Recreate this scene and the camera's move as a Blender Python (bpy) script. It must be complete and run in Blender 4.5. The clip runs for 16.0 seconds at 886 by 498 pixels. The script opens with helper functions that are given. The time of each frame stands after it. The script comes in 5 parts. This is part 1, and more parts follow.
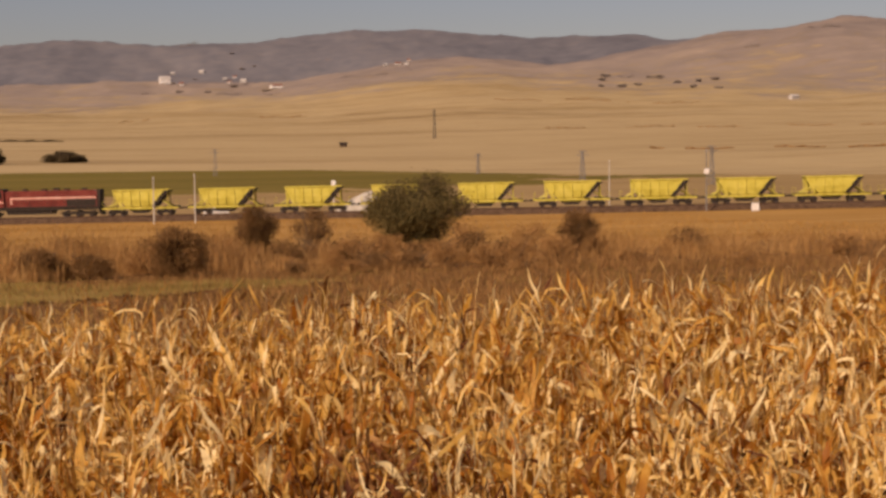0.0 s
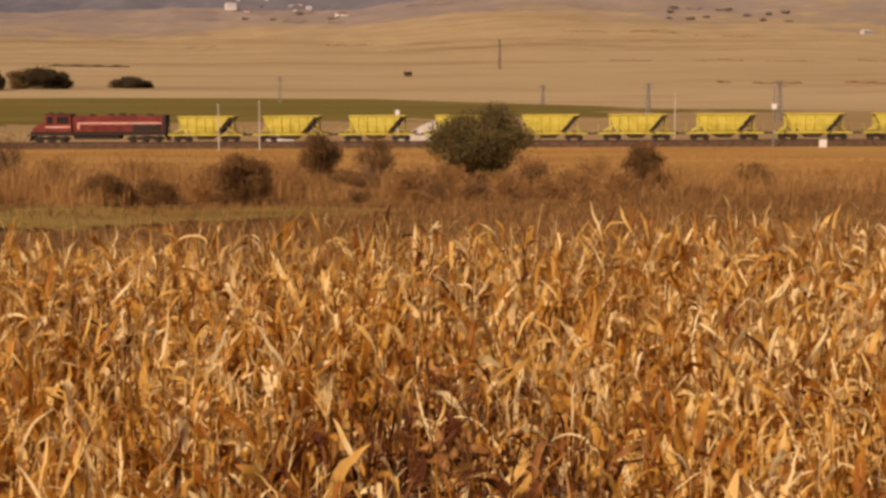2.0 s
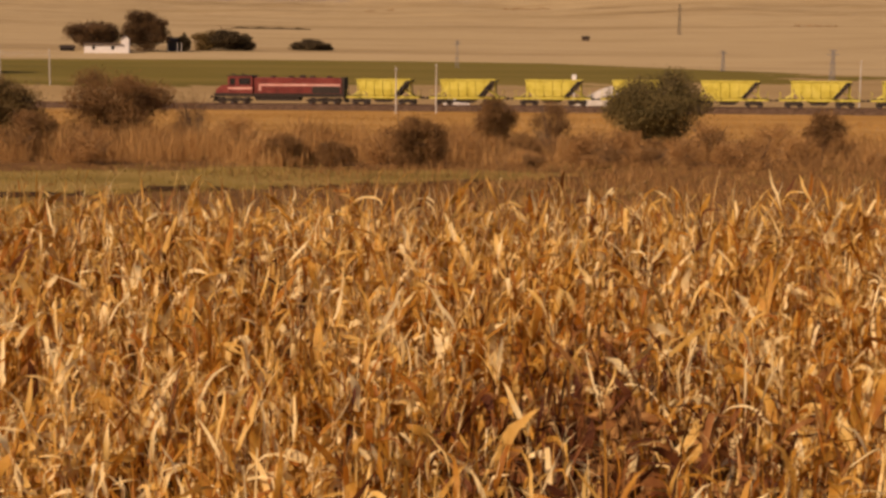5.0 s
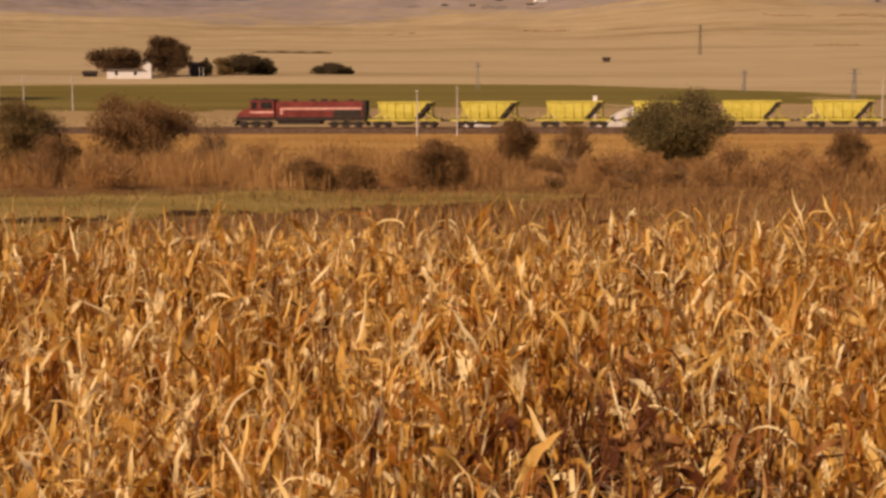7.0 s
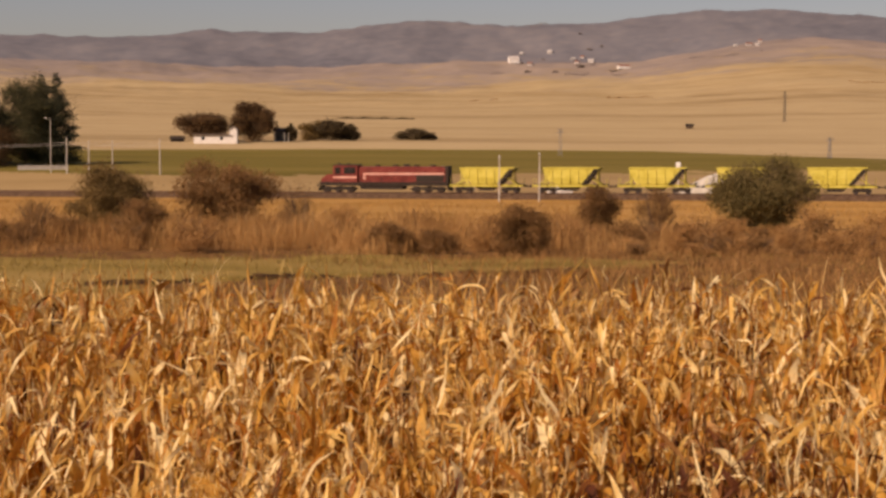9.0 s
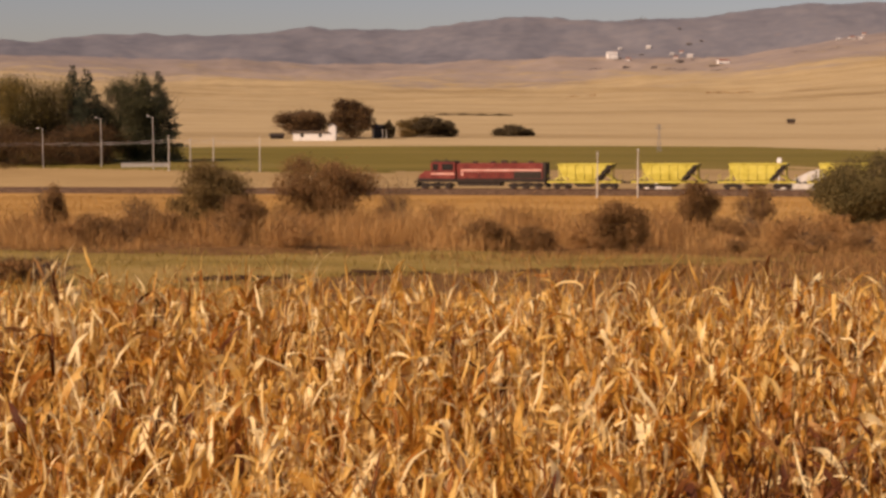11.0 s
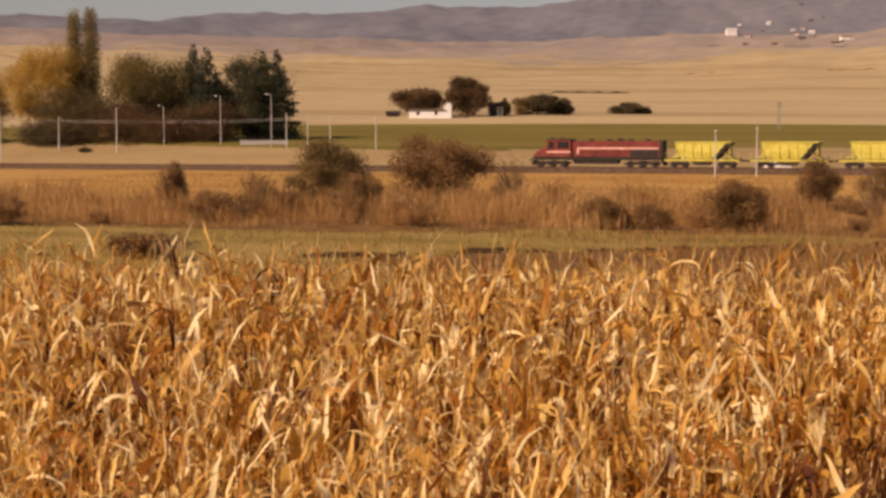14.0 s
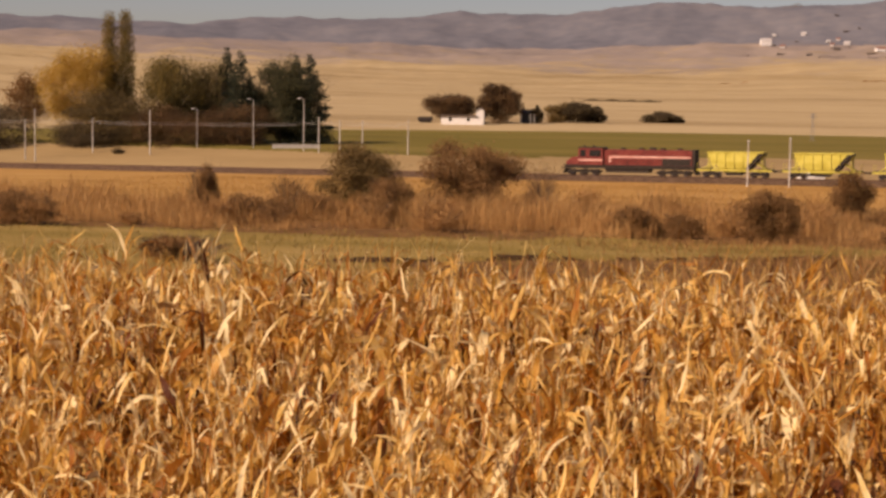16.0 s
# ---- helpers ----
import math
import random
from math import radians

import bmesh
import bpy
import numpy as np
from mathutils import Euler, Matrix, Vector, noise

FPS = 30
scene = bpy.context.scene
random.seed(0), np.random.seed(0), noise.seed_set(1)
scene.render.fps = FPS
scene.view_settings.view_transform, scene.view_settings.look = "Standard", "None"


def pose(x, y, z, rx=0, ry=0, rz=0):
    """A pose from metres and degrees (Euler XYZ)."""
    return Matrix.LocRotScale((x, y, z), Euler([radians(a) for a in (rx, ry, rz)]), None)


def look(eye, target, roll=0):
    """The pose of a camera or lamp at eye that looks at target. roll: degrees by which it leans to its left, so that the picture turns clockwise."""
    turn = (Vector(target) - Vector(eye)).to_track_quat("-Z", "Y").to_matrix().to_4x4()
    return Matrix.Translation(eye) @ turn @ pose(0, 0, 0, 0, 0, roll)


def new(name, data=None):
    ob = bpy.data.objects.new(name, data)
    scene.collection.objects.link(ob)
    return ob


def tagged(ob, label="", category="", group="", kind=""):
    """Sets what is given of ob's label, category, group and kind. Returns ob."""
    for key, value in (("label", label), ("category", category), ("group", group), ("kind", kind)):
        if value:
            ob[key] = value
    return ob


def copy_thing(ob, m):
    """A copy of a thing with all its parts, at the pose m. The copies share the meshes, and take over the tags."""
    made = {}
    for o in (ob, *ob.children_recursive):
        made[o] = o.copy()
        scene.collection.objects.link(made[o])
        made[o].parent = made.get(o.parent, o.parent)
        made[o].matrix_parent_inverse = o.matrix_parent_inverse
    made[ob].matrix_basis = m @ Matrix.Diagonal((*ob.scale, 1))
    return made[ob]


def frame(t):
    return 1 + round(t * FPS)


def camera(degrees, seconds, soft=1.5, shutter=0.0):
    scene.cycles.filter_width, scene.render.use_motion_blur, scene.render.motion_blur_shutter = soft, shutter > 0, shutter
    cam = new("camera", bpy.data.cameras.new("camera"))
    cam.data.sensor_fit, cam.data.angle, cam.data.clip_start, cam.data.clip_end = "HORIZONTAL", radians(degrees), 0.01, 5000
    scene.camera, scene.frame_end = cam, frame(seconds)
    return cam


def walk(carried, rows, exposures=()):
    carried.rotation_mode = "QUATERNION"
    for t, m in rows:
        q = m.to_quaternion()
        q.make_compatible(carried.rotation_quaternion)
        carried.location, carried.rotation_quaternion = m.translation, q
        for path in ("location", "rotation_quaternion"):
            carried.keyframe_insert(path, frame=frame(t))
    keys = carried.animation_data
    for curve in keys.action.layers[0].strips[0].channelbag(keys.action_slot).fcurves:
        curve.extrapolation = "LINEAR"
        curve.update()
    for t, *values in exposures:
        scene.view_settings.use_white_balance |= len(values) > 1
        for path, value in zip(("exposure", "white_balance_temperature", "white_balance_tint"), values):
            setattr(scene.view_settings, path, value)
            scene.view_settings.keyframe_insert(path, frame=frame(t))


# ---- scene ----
EYE = (0.0, 0.0, 8.2)
# seconds, bearing, tilt and lean in degrees
TURNS = [
    (0, 9.097, -3.530, -0.730),
    (0.5, 9.716, -4.469, -0.532),
    (1, 9.370, -5.388, -0.090),
    (1.5, 7.797, -5.538, 0.075),
    (2, 6.695, -6.155, 0.113),
    (2.5, 6.099, -6.256, -0.177),
    (3, 5.879, -5.636, -0.098),
    (3.5, 3.938, -5.248, 0.163),
    (4, 1.746, -6.507, 0.211),
    (4.5, 0.921, -7.406, 0.411),
    (5, 0.039, -7.547, 0.571),
    (5.2, 0.131, -7.344, -0.000),
    (7.3, -1.114, -6.408, 0.335),
    (7.5, -1.283, -5.219, 0.548),
    (8, -1.476, -4.828, 0.213),
    (8.5, -2.490, -4.150, 0.319),
    (9, -3.952, -4.213, 0.221),
    (9.5, -5.770, -4.317, 0.391),
    (10, -6.828, -4.383, 0.415),
    (10.2, -7.100, -4.357, 0.321),
    (12.3, -8.520, -4.695, 0.013),
    (12.5, -8.938, -5.248, 0.170),
    (13, -10.272, -5.798, 0.239),
    (13.5, -11.861, -5.562, -0.205),
    (14, -12.099, -5.201, 0.006),
    (14.5, -13.753, -4.833, 0.140),
    (15, -14.038, -4.518, 0.366),
    (15.5, -14.030, -4.322, 0.586),
    (16, -13.260, -4.971, 0.787),
]
cam = camera(32.96, 16.0, soft=3.05)
walk(cam, [(t, look(EYE, Vector(EYE) + Vector((math.sin(radians(a)) * math.cos(radians(p)), math.cos(radians(a)) * math.cos(radians(p)), math.sin(radians(p)))), r))
           for t, a, p, r in TURNS],
     exposures=[(0.0, 0.2, 7750, 26), (4.5, 0.2, 8200, 28), (8.0, 0.34, 7800, 27), (10.0, 0.44, 7650, 26), (13.0, 0.5, 7600, 26), (16.0, 0.53, 7450, 26)])

# ---------------------------------------------------------------- light
SUN_AZ, SUN_EL = -134.0, 37.0
world = bpy.data.worlds.new("autumn_sky")
scene.world = world
world.use_nodes = True
wn = world.node_tree
sky = wn.nodes.new("ShaderNodeTexSky")
sky.sky_type = "NISHITA"
sky.sun_disc = False
sky.sun_elevation = radians(SUN_EL)
sky.sun_rotation = radians(SUN_AZ)
sky.air_density, sky.dust_density, sky.ozone_density = 1.1, 1.0, 1.6
back = wn.nodes["Background"]
back.inputs["Strength"].default_value = 0.052
haze = wn.nodes.new("ShaderNodeMix")
haze.data_type, haze.blend_type = "RGBA", "MULTIPLY"
haze.inputs["Factor"].default_value = 1.0
haze.inputs[7].default_value = (0.97, 0.94, 1.03, 1)
wn.links.new(sky.outputs[0], haze.inputs[6])
wn.links.new(haze.outputs[2], back.inputs[0])
sun_data = bpy.data.lights.new("sun", "SUN")
sun_data.energy, sun_data.angle, sun_data.color = 4.0, radians(0.6), (1.0, 0.86, 0.68)
sun = new("sun", sun_data)
sun.matrix_world = look((math.sin(radians(SUN_AZ)) * 100, math.cos(radians(SUN_AZ)) * 100, math.tan(radians(SUN_EL)) * 100), (0, 0, 0))


# ---------------------------------------------------------------- materials
def mat(name, colours, scale=1.0, rough=0.85, bump=0.3, island=0.0, stretch=(1, 1, 1), fine=6.0, metal=0.0, thin=0.0, grain=0.35, sheen=None):
    """Two scales of noise over a ramp of colours, bump from the fine one; island shifts the ramp piece by piece."""
    m = bpy.data.materials.new(name)
    m.use_nodes = True
    n, l = m.node_tree.nodes, m.node_tree.links
    bsdf = n["Principled BSDF"]
    geo = n.new("ShaderNodeNewGeometry")
    mapping = n.new("ShaderNodeMapping")
    mapping.inputs["Scale"].default_value = stretch
    l.new(geo.outputs["Position"], mapping.inputs["Vector"])
    big = n.new("ShaderNodeTexNoise")
    big.inputs["Scale"].default_value, big.inputs["Detail"].default_value = scale, 6
    l.new(mapping.outputs[0], big.inputs["Vector"])
    small = n.new("ShaderNodeTexNoise")
    small.inputs["Scale"].default_value, small.inputs["Detail"].default_value = scale * fine, 8
    l.new(mapping.outputs[0], small.inputs["Vector"])
    mixer = n.new("ShaderNodeMath")
    mixer.operation = "MULTIPLY_ADD"
    l.new(small.outputs[0], mixer.inputs[0])
    mixer.inputs[1].default_value = grain
    sub = n.new("ShaderNodeMath")
    sub.operation = "SUBTRACT"
    l.new(big.outputs[0], sub.inputs[0])
    sub.inputs[1].default_value = grain * 0.5
    l.new(sub.outputs[0], mixer.inputs[2])
    fac = mixer.outputs[0]
    if island:
        add = n.new("ShaderNodeMath")
        add.operation = "MULTIPLY_ADD"
        l.new(geo.outputs["Random Per Island"], add.inputs[0])
        add.inputs[1].default_value = island
        low = n.new("ShaderNodeMath")
        low.operation = "SUBTRACT"
        l.new(fac, low.inputs[0])
        low.inputs[1].default_value = island / 2
        l.new(low.outputs[0], add.inputs[2])
        fac = add.outputs[0]
    ramp = n.new("ShaderNodeValToRGB")
    ramp.color_ramp.elements[0].position, ramp.color_ramp.elements[1].position = 0.25, 0.75
    ramp.color_ramp.elements[0].color = (*colours[0], 1)
    ramp.color_ramp.elements[1].color = (*colours[-1], 1)
    for i, c in enumerate(colours[1:-1]):
        e = ramp.color_ramp.elements.new(0.25 + 0.5 * (i + 1) / (len(colours) - 1))
        e.color = (*c, 1)
    l.new(fac, ramp.inputs[0])
    l.new(ramp.outputs[0], bsdf.inputs["Base Color"])
    bsdf.inputs["Roughness"].default_value = rough
    bsdf.inputs["Metallic"].default_value = metal
    bsdf.inputs["Specular IOR Level"].default_value = 0.25 if sheen is None else sheen
    if bump:
        b = n.new("ShaderNodeBump")
        b.inputs["Strength"].default_value = bump
        b.inputs["Distance"].default_value = 0.3 / (scale * fine)
        l.new(small.outputs[0], b.inputs["Height"])
        l.new(b.outputs[0], bsdf.inputs["Normal"])
    if thin:
        tr = n.new("ShaderNodeBsdfTranslucent")
        l.new(ramp.outputs[0], tr.inputs[0])
        mx = n.new("ShaderNodeMixShader")
        mx.inputs[0].default_value = thin
        l.new(bsdf.outputs[0], mx.inputs[1])
        l.new(tr.outputs[0], mx.inputs[2])
        l.new(mx.outputs[0], n["Material Output"].inputs[0])
    return m


M_CORN = mat("dry_maize", [(0.34, 0.12, 0.014), (0.58, 0.298, 0.052), (0.80, 0.53, 0.16), (0.95, 0.78, 0.42)], 0.9, 0.55, 0.2, island=0.6, thin=0.42, stretch=(1, 1, 0.4), sheen=0.25)
M_CORNBROWN = mat("dark_brown_maize", [(0.09, 0.026, 0.008), (0.16, 0.05, 0.013), (0.26, 0.105, 0.03), (0.42, 0.22, 0.075)], 1.2, 0.7, 0.2, island=0.7, thin=0.3, stretch=(1, 1, 0.4))
M_SOIL = mat("field_soil", [(0.14, 0.052, 0.013), (0.26, 0.11, 0.033)], 1.2, 0.95, 0.6, sheen=0.04)
# ditch earth, its colour darkened to hold the shade of the cut
M_DITCH = mat("shaded_dark_earth", [(0.035, 0.018, 0.009), (0.075, 0.038, 0.018)], 1.5, 0.8, 0.6, sheen=0.04)
M_MEADOW = mat("worn_meadow", [(0.165, 0.113, 0.03), (0.235, 0.162, 0.047), (0.31, 0.208, 0.074)], 0.22, 0.95, 0.5, fine=9, stretch=(0.5, 1.4, 1), sheen=0.04)
M_REEDBED = mat("reed_litter", [(0.10, 0.05, 0.02), (0.21, 0.11, 0.042)], 0.5, 0.95, 0.5, sheen=0.04)
M_GOLD = mat("golden_stubble", [(0.27, 0.143, 0.041), (0.36, 0.20, 0.062), (0.43, 0.255, 0.09)], 0.12, 0.95, 0.5, fine=12, stretch=(0.35, 1, 1), sheen=0.04)
M_TAN = mat("pale_stubble", [(0.245, 0.165, 0.075), (0.35, 0.245, 0.118)], 0.05, 0.95, 0.4, fine=14, stretch=(0.25, 1, 1), sheen=0.04)
M_GREEN = mat("green_crop", [(0.11, 0.086, 0.02), (0.15, 0.116, 0.028), (0.195, 0.145, 0.045)], 0.03, 0.95, 0.4, fine=14, stretch=(0.25, 1, 1), sheen=0.04)

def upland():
    """Stubble, then scrubland and woods tinted with haze, by the mesh's own distance value."""
    m = bpy.data.materials.new("upland_stubble_and_hazed_scrub")
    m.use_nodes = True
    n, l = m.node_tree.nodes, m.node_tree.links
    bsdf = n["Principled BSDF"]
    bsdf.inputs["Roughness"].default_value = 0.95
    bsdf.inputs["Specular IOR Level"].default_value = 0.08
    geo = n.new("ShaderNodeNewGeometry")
    haze_cover = n.new("ShaderNodeAttribute")
    haze_cover.attribute_name = "haze_cover"

    def layer(colours, scale, stretch, grain):
        mp = n.new("ShaderNodeMapping")
        mp.inputs["Scale"].default_value = stretch
        l.new(geo.outputs["Position"], mp.inputs["Vector"])
        noises = []
        for k in (scale, scale * 8):
            t = n.new("ShaderNodeTexNoise")
            t.inputs["Scale"].default_value, t.inputs["Detail"].default_value = k, 8
            t.inputs["Roughness"].default_value = 0.6
            l.new(mp.outputs[0], t.inputs["Vector"])
            noises.append(t)
        mixn = n.new("ShaderNodeMix")
        mixn.inputs["Factor"].default_value = grain
        l.new(noises[0].outputs[0], mixn.inputs["A"])
        l.new(noises[1].outputs[0], mixn.inputs["B"])
        r = n.new("ShaderNodeValToRGB")
        r.color_ramp.elements[0].position, r.color_ramp.elements[1].position = 0.32, 0.68
        r.color_ramp.elements[0].color, r.color_ramp.elements[1].color = (*colours[0], 1), (*colours[-1], 1)
        for i, c in enumerate(colours[1:-1]):
            r.color_ramp.elements.new(0.32 + 0.36 * (i + 1) / (len(colours) - 1)).color = (*c, 1)
        l.new(mixn.outputs["Result"], r.inputs[0])
        return r.outputs[0], noises[0].outputs[0], noises[1].outputs[0]

    stub, wide, grainy = layer([(0.22, 0.152, 0.075), (0.32, 0.23, 0.116), (0.41, 0.31, 0.168), (0.285, 0.198, 0.097)], 0.016, (0.13, 1.0, 1), 0.4)
    # these two layers are greyed and blued to hold the haze of distance
    hazed_scrub, w2, g2 = layer([(0.15, 0.126, 0.12), (0.235, 0.19, 0.163), (0.32, 0.25, 0.192)], 0.0045, (0.6, 1, 1), 0.4)
    hazed_wood, w3, g3 = layer([(0.10, 0.102, 0.120), (0.138, 0.136, 0.151), (0.18, 0.168, 0.172)], 0.0032, (1, 1, 1), 0.4)
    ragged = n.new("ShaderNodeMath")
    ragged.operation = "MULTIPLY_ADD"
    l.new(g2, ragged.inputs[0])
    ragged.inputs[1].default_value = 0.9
    l.new(haze_cover.outputs["Fac"], ragged.inputs[2])
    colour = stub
    for other, lo, hi in ((hazed_scrub, 0.62, 0.95), (hazed_wood, 1.08, 1.36)):
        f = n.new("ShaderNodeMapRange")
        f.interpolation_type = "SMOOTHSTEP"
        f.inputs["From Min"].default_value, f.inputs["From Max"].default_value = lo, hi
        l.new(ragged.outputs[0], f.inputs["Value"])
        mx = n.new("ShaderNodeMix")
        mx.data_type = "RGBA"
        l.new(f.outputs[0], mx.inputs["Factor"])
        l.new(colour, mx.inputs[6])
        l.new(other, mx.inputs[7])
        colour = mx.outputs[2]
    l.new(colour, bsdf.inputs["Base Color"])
    b = n.new("ShaderNodeBump")
    b.inputs["Strength"].default_value, b.inputs["Distance"].default_value = 0.5, 4.0
    l.new(g2, b.inputs["Height"])
    l.new(b.outputs[0], bsdf.inputs["Normal"])
    return m


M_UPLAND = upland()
M_REED = mat("dry_reeds", [(0.25, 0.12, 0.038), (0.47, 0.258, 0.09), (0.64, 0.40, 0.16)], 0.22, 0.8, 0, island=0.25, thin=0.4)
M_BROWNLEAF = mat("russet_leaves", [(0.145, 0.075, 0.028), (0.255, 0.137, 0.05), (0.355, 0.20, 0.078)], 0.9, 0.7, 0, island=0.4, thin=0.35)
M_TAWNY = mat("tawny_shrub_leaves", [(0.25, 0.128, 0.044), (0.42, 0.225, 0.08), (0.55, 0.325, 0.127)], 0.8, 0.75, 0, island=0.4, thin=0.35)
M_OLIVE = mat("olive_leaves", [(0.08, 0.063, 0.023), (0.155, 0.118, 0.042), (0.24, 0.175, 0.066)], 0.7, 0.7, 0, island=0.4, thin=0.35)
M_OLIVEBROWN = mat("fading_olive_brown_leaves", [(0.11, 0.07, 0.025), (0.20, 0.13, 0.045), (0.30, 0.195, 0.072)], 0.5, 0.7, 0, island=0.35, thin=0.35)
M_BRAMBLE = mat("dull_olive_bramble_leaves", [(0.06, 0.042, 0.016), (0.115, 0.078, 0.028), (0.18, 0.12, 0.042)], 0.3, 0.7, 0, island=0.35, thin=0.3)
M_TURNING = mat("green_leaves_turning_gold", [(0.06, 0.05, 0.017), (0.14, 0.105, 0.03), (0.30, 0.20, 0.05)], 0.16, 0.7, 0, island=0.3, thin=0.3)
M_POPLAR = mat("yellowing_poplar_leaves", [(0.12, 0.09, 0.025), (0.22, 0.16, 0.045), (0.32, 0.22, 0.07)], 0.4, 0.7, 0, island=0.35, thin=0.35)
M_DARKLEAF = mat("dark_leaves", [(0.045, 0.032, 0.018), (0.085, 0.06, 0.028), (0.13, 0.09, 0.04)], 0.6, 0.7, 0, island=0.4, thin=0.3)
M_GOLDLEAF = mat("golden_leaves", [(0.32, 0.18, 0.025), (0.50, 0.31, 0.06), (0.62, 0.42, 0.11)], 0.5, 0.7, 0, island=0.35, thin=0.35)
M_THICKET = mat("autumn_thicket_leaves", [(0.06, 0.034, 0.016), (0.12, 0.066, 0.027), (0.19, 0.105, 0.042)], 0.25, 0.7, 0, island=0.35, thin=0.3)
M_DKGREEN = mat("dark_green_leaves", [(0.035, 0.036, 0.016), (0.065, 0.062, 0.026), (0.10, 0.09, 0.038)], 0.4, 0.7, 0, island=0.35, thin=0.25)
M_CONIFER = mat("conifer_needles", [(0.014, 0.020, 0.012), (0.03, 0.036, 0.018), (0.05, 0.052, 0.024)], 0.6, 0.75, 0, island=0.6, thin=0.1)
# far leaves, paled and greyed so that the colour carries distance haze
M_HAZED_SCRUB = mat("hazed_hillside_leaves", [(0.13, 0.11, 0.103), (0.18, 0.148, 0.13), (0.235, 0.185, 0.15)], 0.3, 0.8, 0, island=0.5)
M_BARK = mat("bark", [(0.06, 0.04, 0.028), (0.13, 0.09, 0.06)], 4, 0.9, 0.5)
M_YELLOW = mat("wagon_yellow_paint", [(0.40, 0.335, 0.05), (0.52, 0.455, 0.082), (0.58, 0.51, 0.115)], 0.9, 0.5, 0.05, fine=5, grain=0.3)
M_GRIME = mat("grimy_black_steel", [(0.018, 0.014, 0.011), (0.05, 0.035, 0.026)], 2.5, 0.75, 0.3)
M_WHEEL = mat("worn_wheel_steel", [(0.10, 0.085, 0.075), (0.24, 0.21, 0.19)], 3, 0.45, 0.1, metal=0.6)
M_RED = mat("locomotive_red_paint", [(0.10, 0.018, 0.014), (0.165, 0.029, 0.022), (0.215, 0.05, 0.037)], 0.7, 0.5, 0.05)
M_PINK = mat("sun_faded_stripe_paint", [(0.55, 0.25, 0.2), (0.72, 0.45, 0.38)], 1.0, 0.55, 0.05)
M_WHITE = mat("white_paint", [(0.62, 0.58, 0.54), (0.78, 0.76, 0.72)], 1.2, 0.6, 0.1)
M_DGLASS = mat("dark_glass", [(0.01, 0.011, 0.013), (0.02, 0.022, 0.025)], 1, 0.08, 0, sheen=0.6)
M_CONCRETE = mat("weathered_concrete", [(0.36, 0.33, 0.29), (0.52, 0.48, 0.42)], 1.5, 0.85, 0.2)
M_DARKSTEEL = mat("dark_tarred_steel", [(0.045, 0.04, 0.037), (0.09, 0.08, 0.072)], 2, 0.7, 0.1)
M_ROUGH = mat("rough_brown_grass", [(0.17, 0.08, 0.026), (0.28, 0.14, 0.048), (0.39, 0.22, 0.08)], 0.4, 0.85, 0, island=0.6, thin=0.2)
M_STEEL = mat("grey_steel", [(0.16, 0.15, 0.14), (0.27, 0.25, 0.23)], 2, 0.6, 0.1, metal=0.3)
M_WIRE = mat("aluminium_wire", [(0.42, 0.39, 0.36), (0.52, 0.49, 0.45)], 2, 0.5, 0)
M_BALLAST = mat("rusty_ballast", [(0.045, 0.027, 0.017), (0.10, 0.06, 0.038), (0.155, 0.10, 0.066)], 1.6, 0.95, 0.8, fine=6, sheen=0.04)
M_RAIL = mat("rusty_rail", [(0.10, 0.05, 0.03), (0.19, 0.11, 0.07)], 2, 0.6, 0.2, metal=0.4)
M_SLEEPER = mat("concrete_sleeper", [(0.10, 0.075, 0.058), (0.18, 0.14, 0.11)], 2, 0.9, 0.2, sheen=0.04)
M_GRAVEL = mat("pale_gravel", [(0.33, 0.30, 0.25), (0.46, 0.42, 0.36)], 0.8, 0.95, 0.6)
M_LIME = mat("faded_limewash", [(0.36, 0.33, 0.31), (0.5, 0.47, 0.44)], 0.3, 0.85, 0.1)
M_TILE = mat("clay_roof_tiles", [(0.16, 0.065, 0.04), (0.28, 0.12, 0.075)], 1.2, 0.85, 0.3)


# ---------------------------------------------------------------- mesh helpers
def mesh_from(name, verts, faces, materials, index=None, smooth=False):
    """One mesh from vertex and face arrays (all faces of one size)."""
    verts, faces = np.asarray(verts, dtype=np.float32), np.asarray(faces, dtype=np.int32)
    me = bpy.data.meshes.new(name)
    me.vertices.add(len(verts))
    me.vertices.foreach_set("co", verts.ravel())
    k = faces.shape[1]
    me.loops.add(faces.size)
    me.loops.foreach_set("vertex_index", faces.ravel())
    me.polygons.add(len(faces))
    me.polygons.foreach_set("loop_start", np.arange(len(faces), dtype=np.int32) * k)
    me.polygons.foreach_set("loop_total", np.full(len(faces), k, dtype=np.int32))
    for m in materials if isinstance(materials, (list, tuple)) else [materials]:
        me.materials.append(m)
    if index is not None:
        me.polygons.foreach_set("material_index", np.asarray(index, dtype=np.int32))
    me.polygons.foreach_set("use_smooth", np.full(len(faces), smooth))
    me.update(calc_edges=True)
    return me


def part(name, bm, material, parent=None, label=""):
    """Link a bmesh, or a ready mesh, as one object under a thing."""
    if isinstance(bm, bmesh.types.BMesh):
        bmesh.ops.recalc_face_normals(bm, faces=bm.faces)
        me = bpy.data.meshes.new(name)
        bm.to_mesh(me)
        bm.free()
        me.materials.append(material)
    else:
        me = bm
    ob = new(name, me)
    ob.parent = parent
    return tagged(ob, label)


def thing(name, m, label, category, group="", kind=""):
    ob = new(name)
    ob.matrix_basis = m
    return tagged(ob, label, category, group, kind)


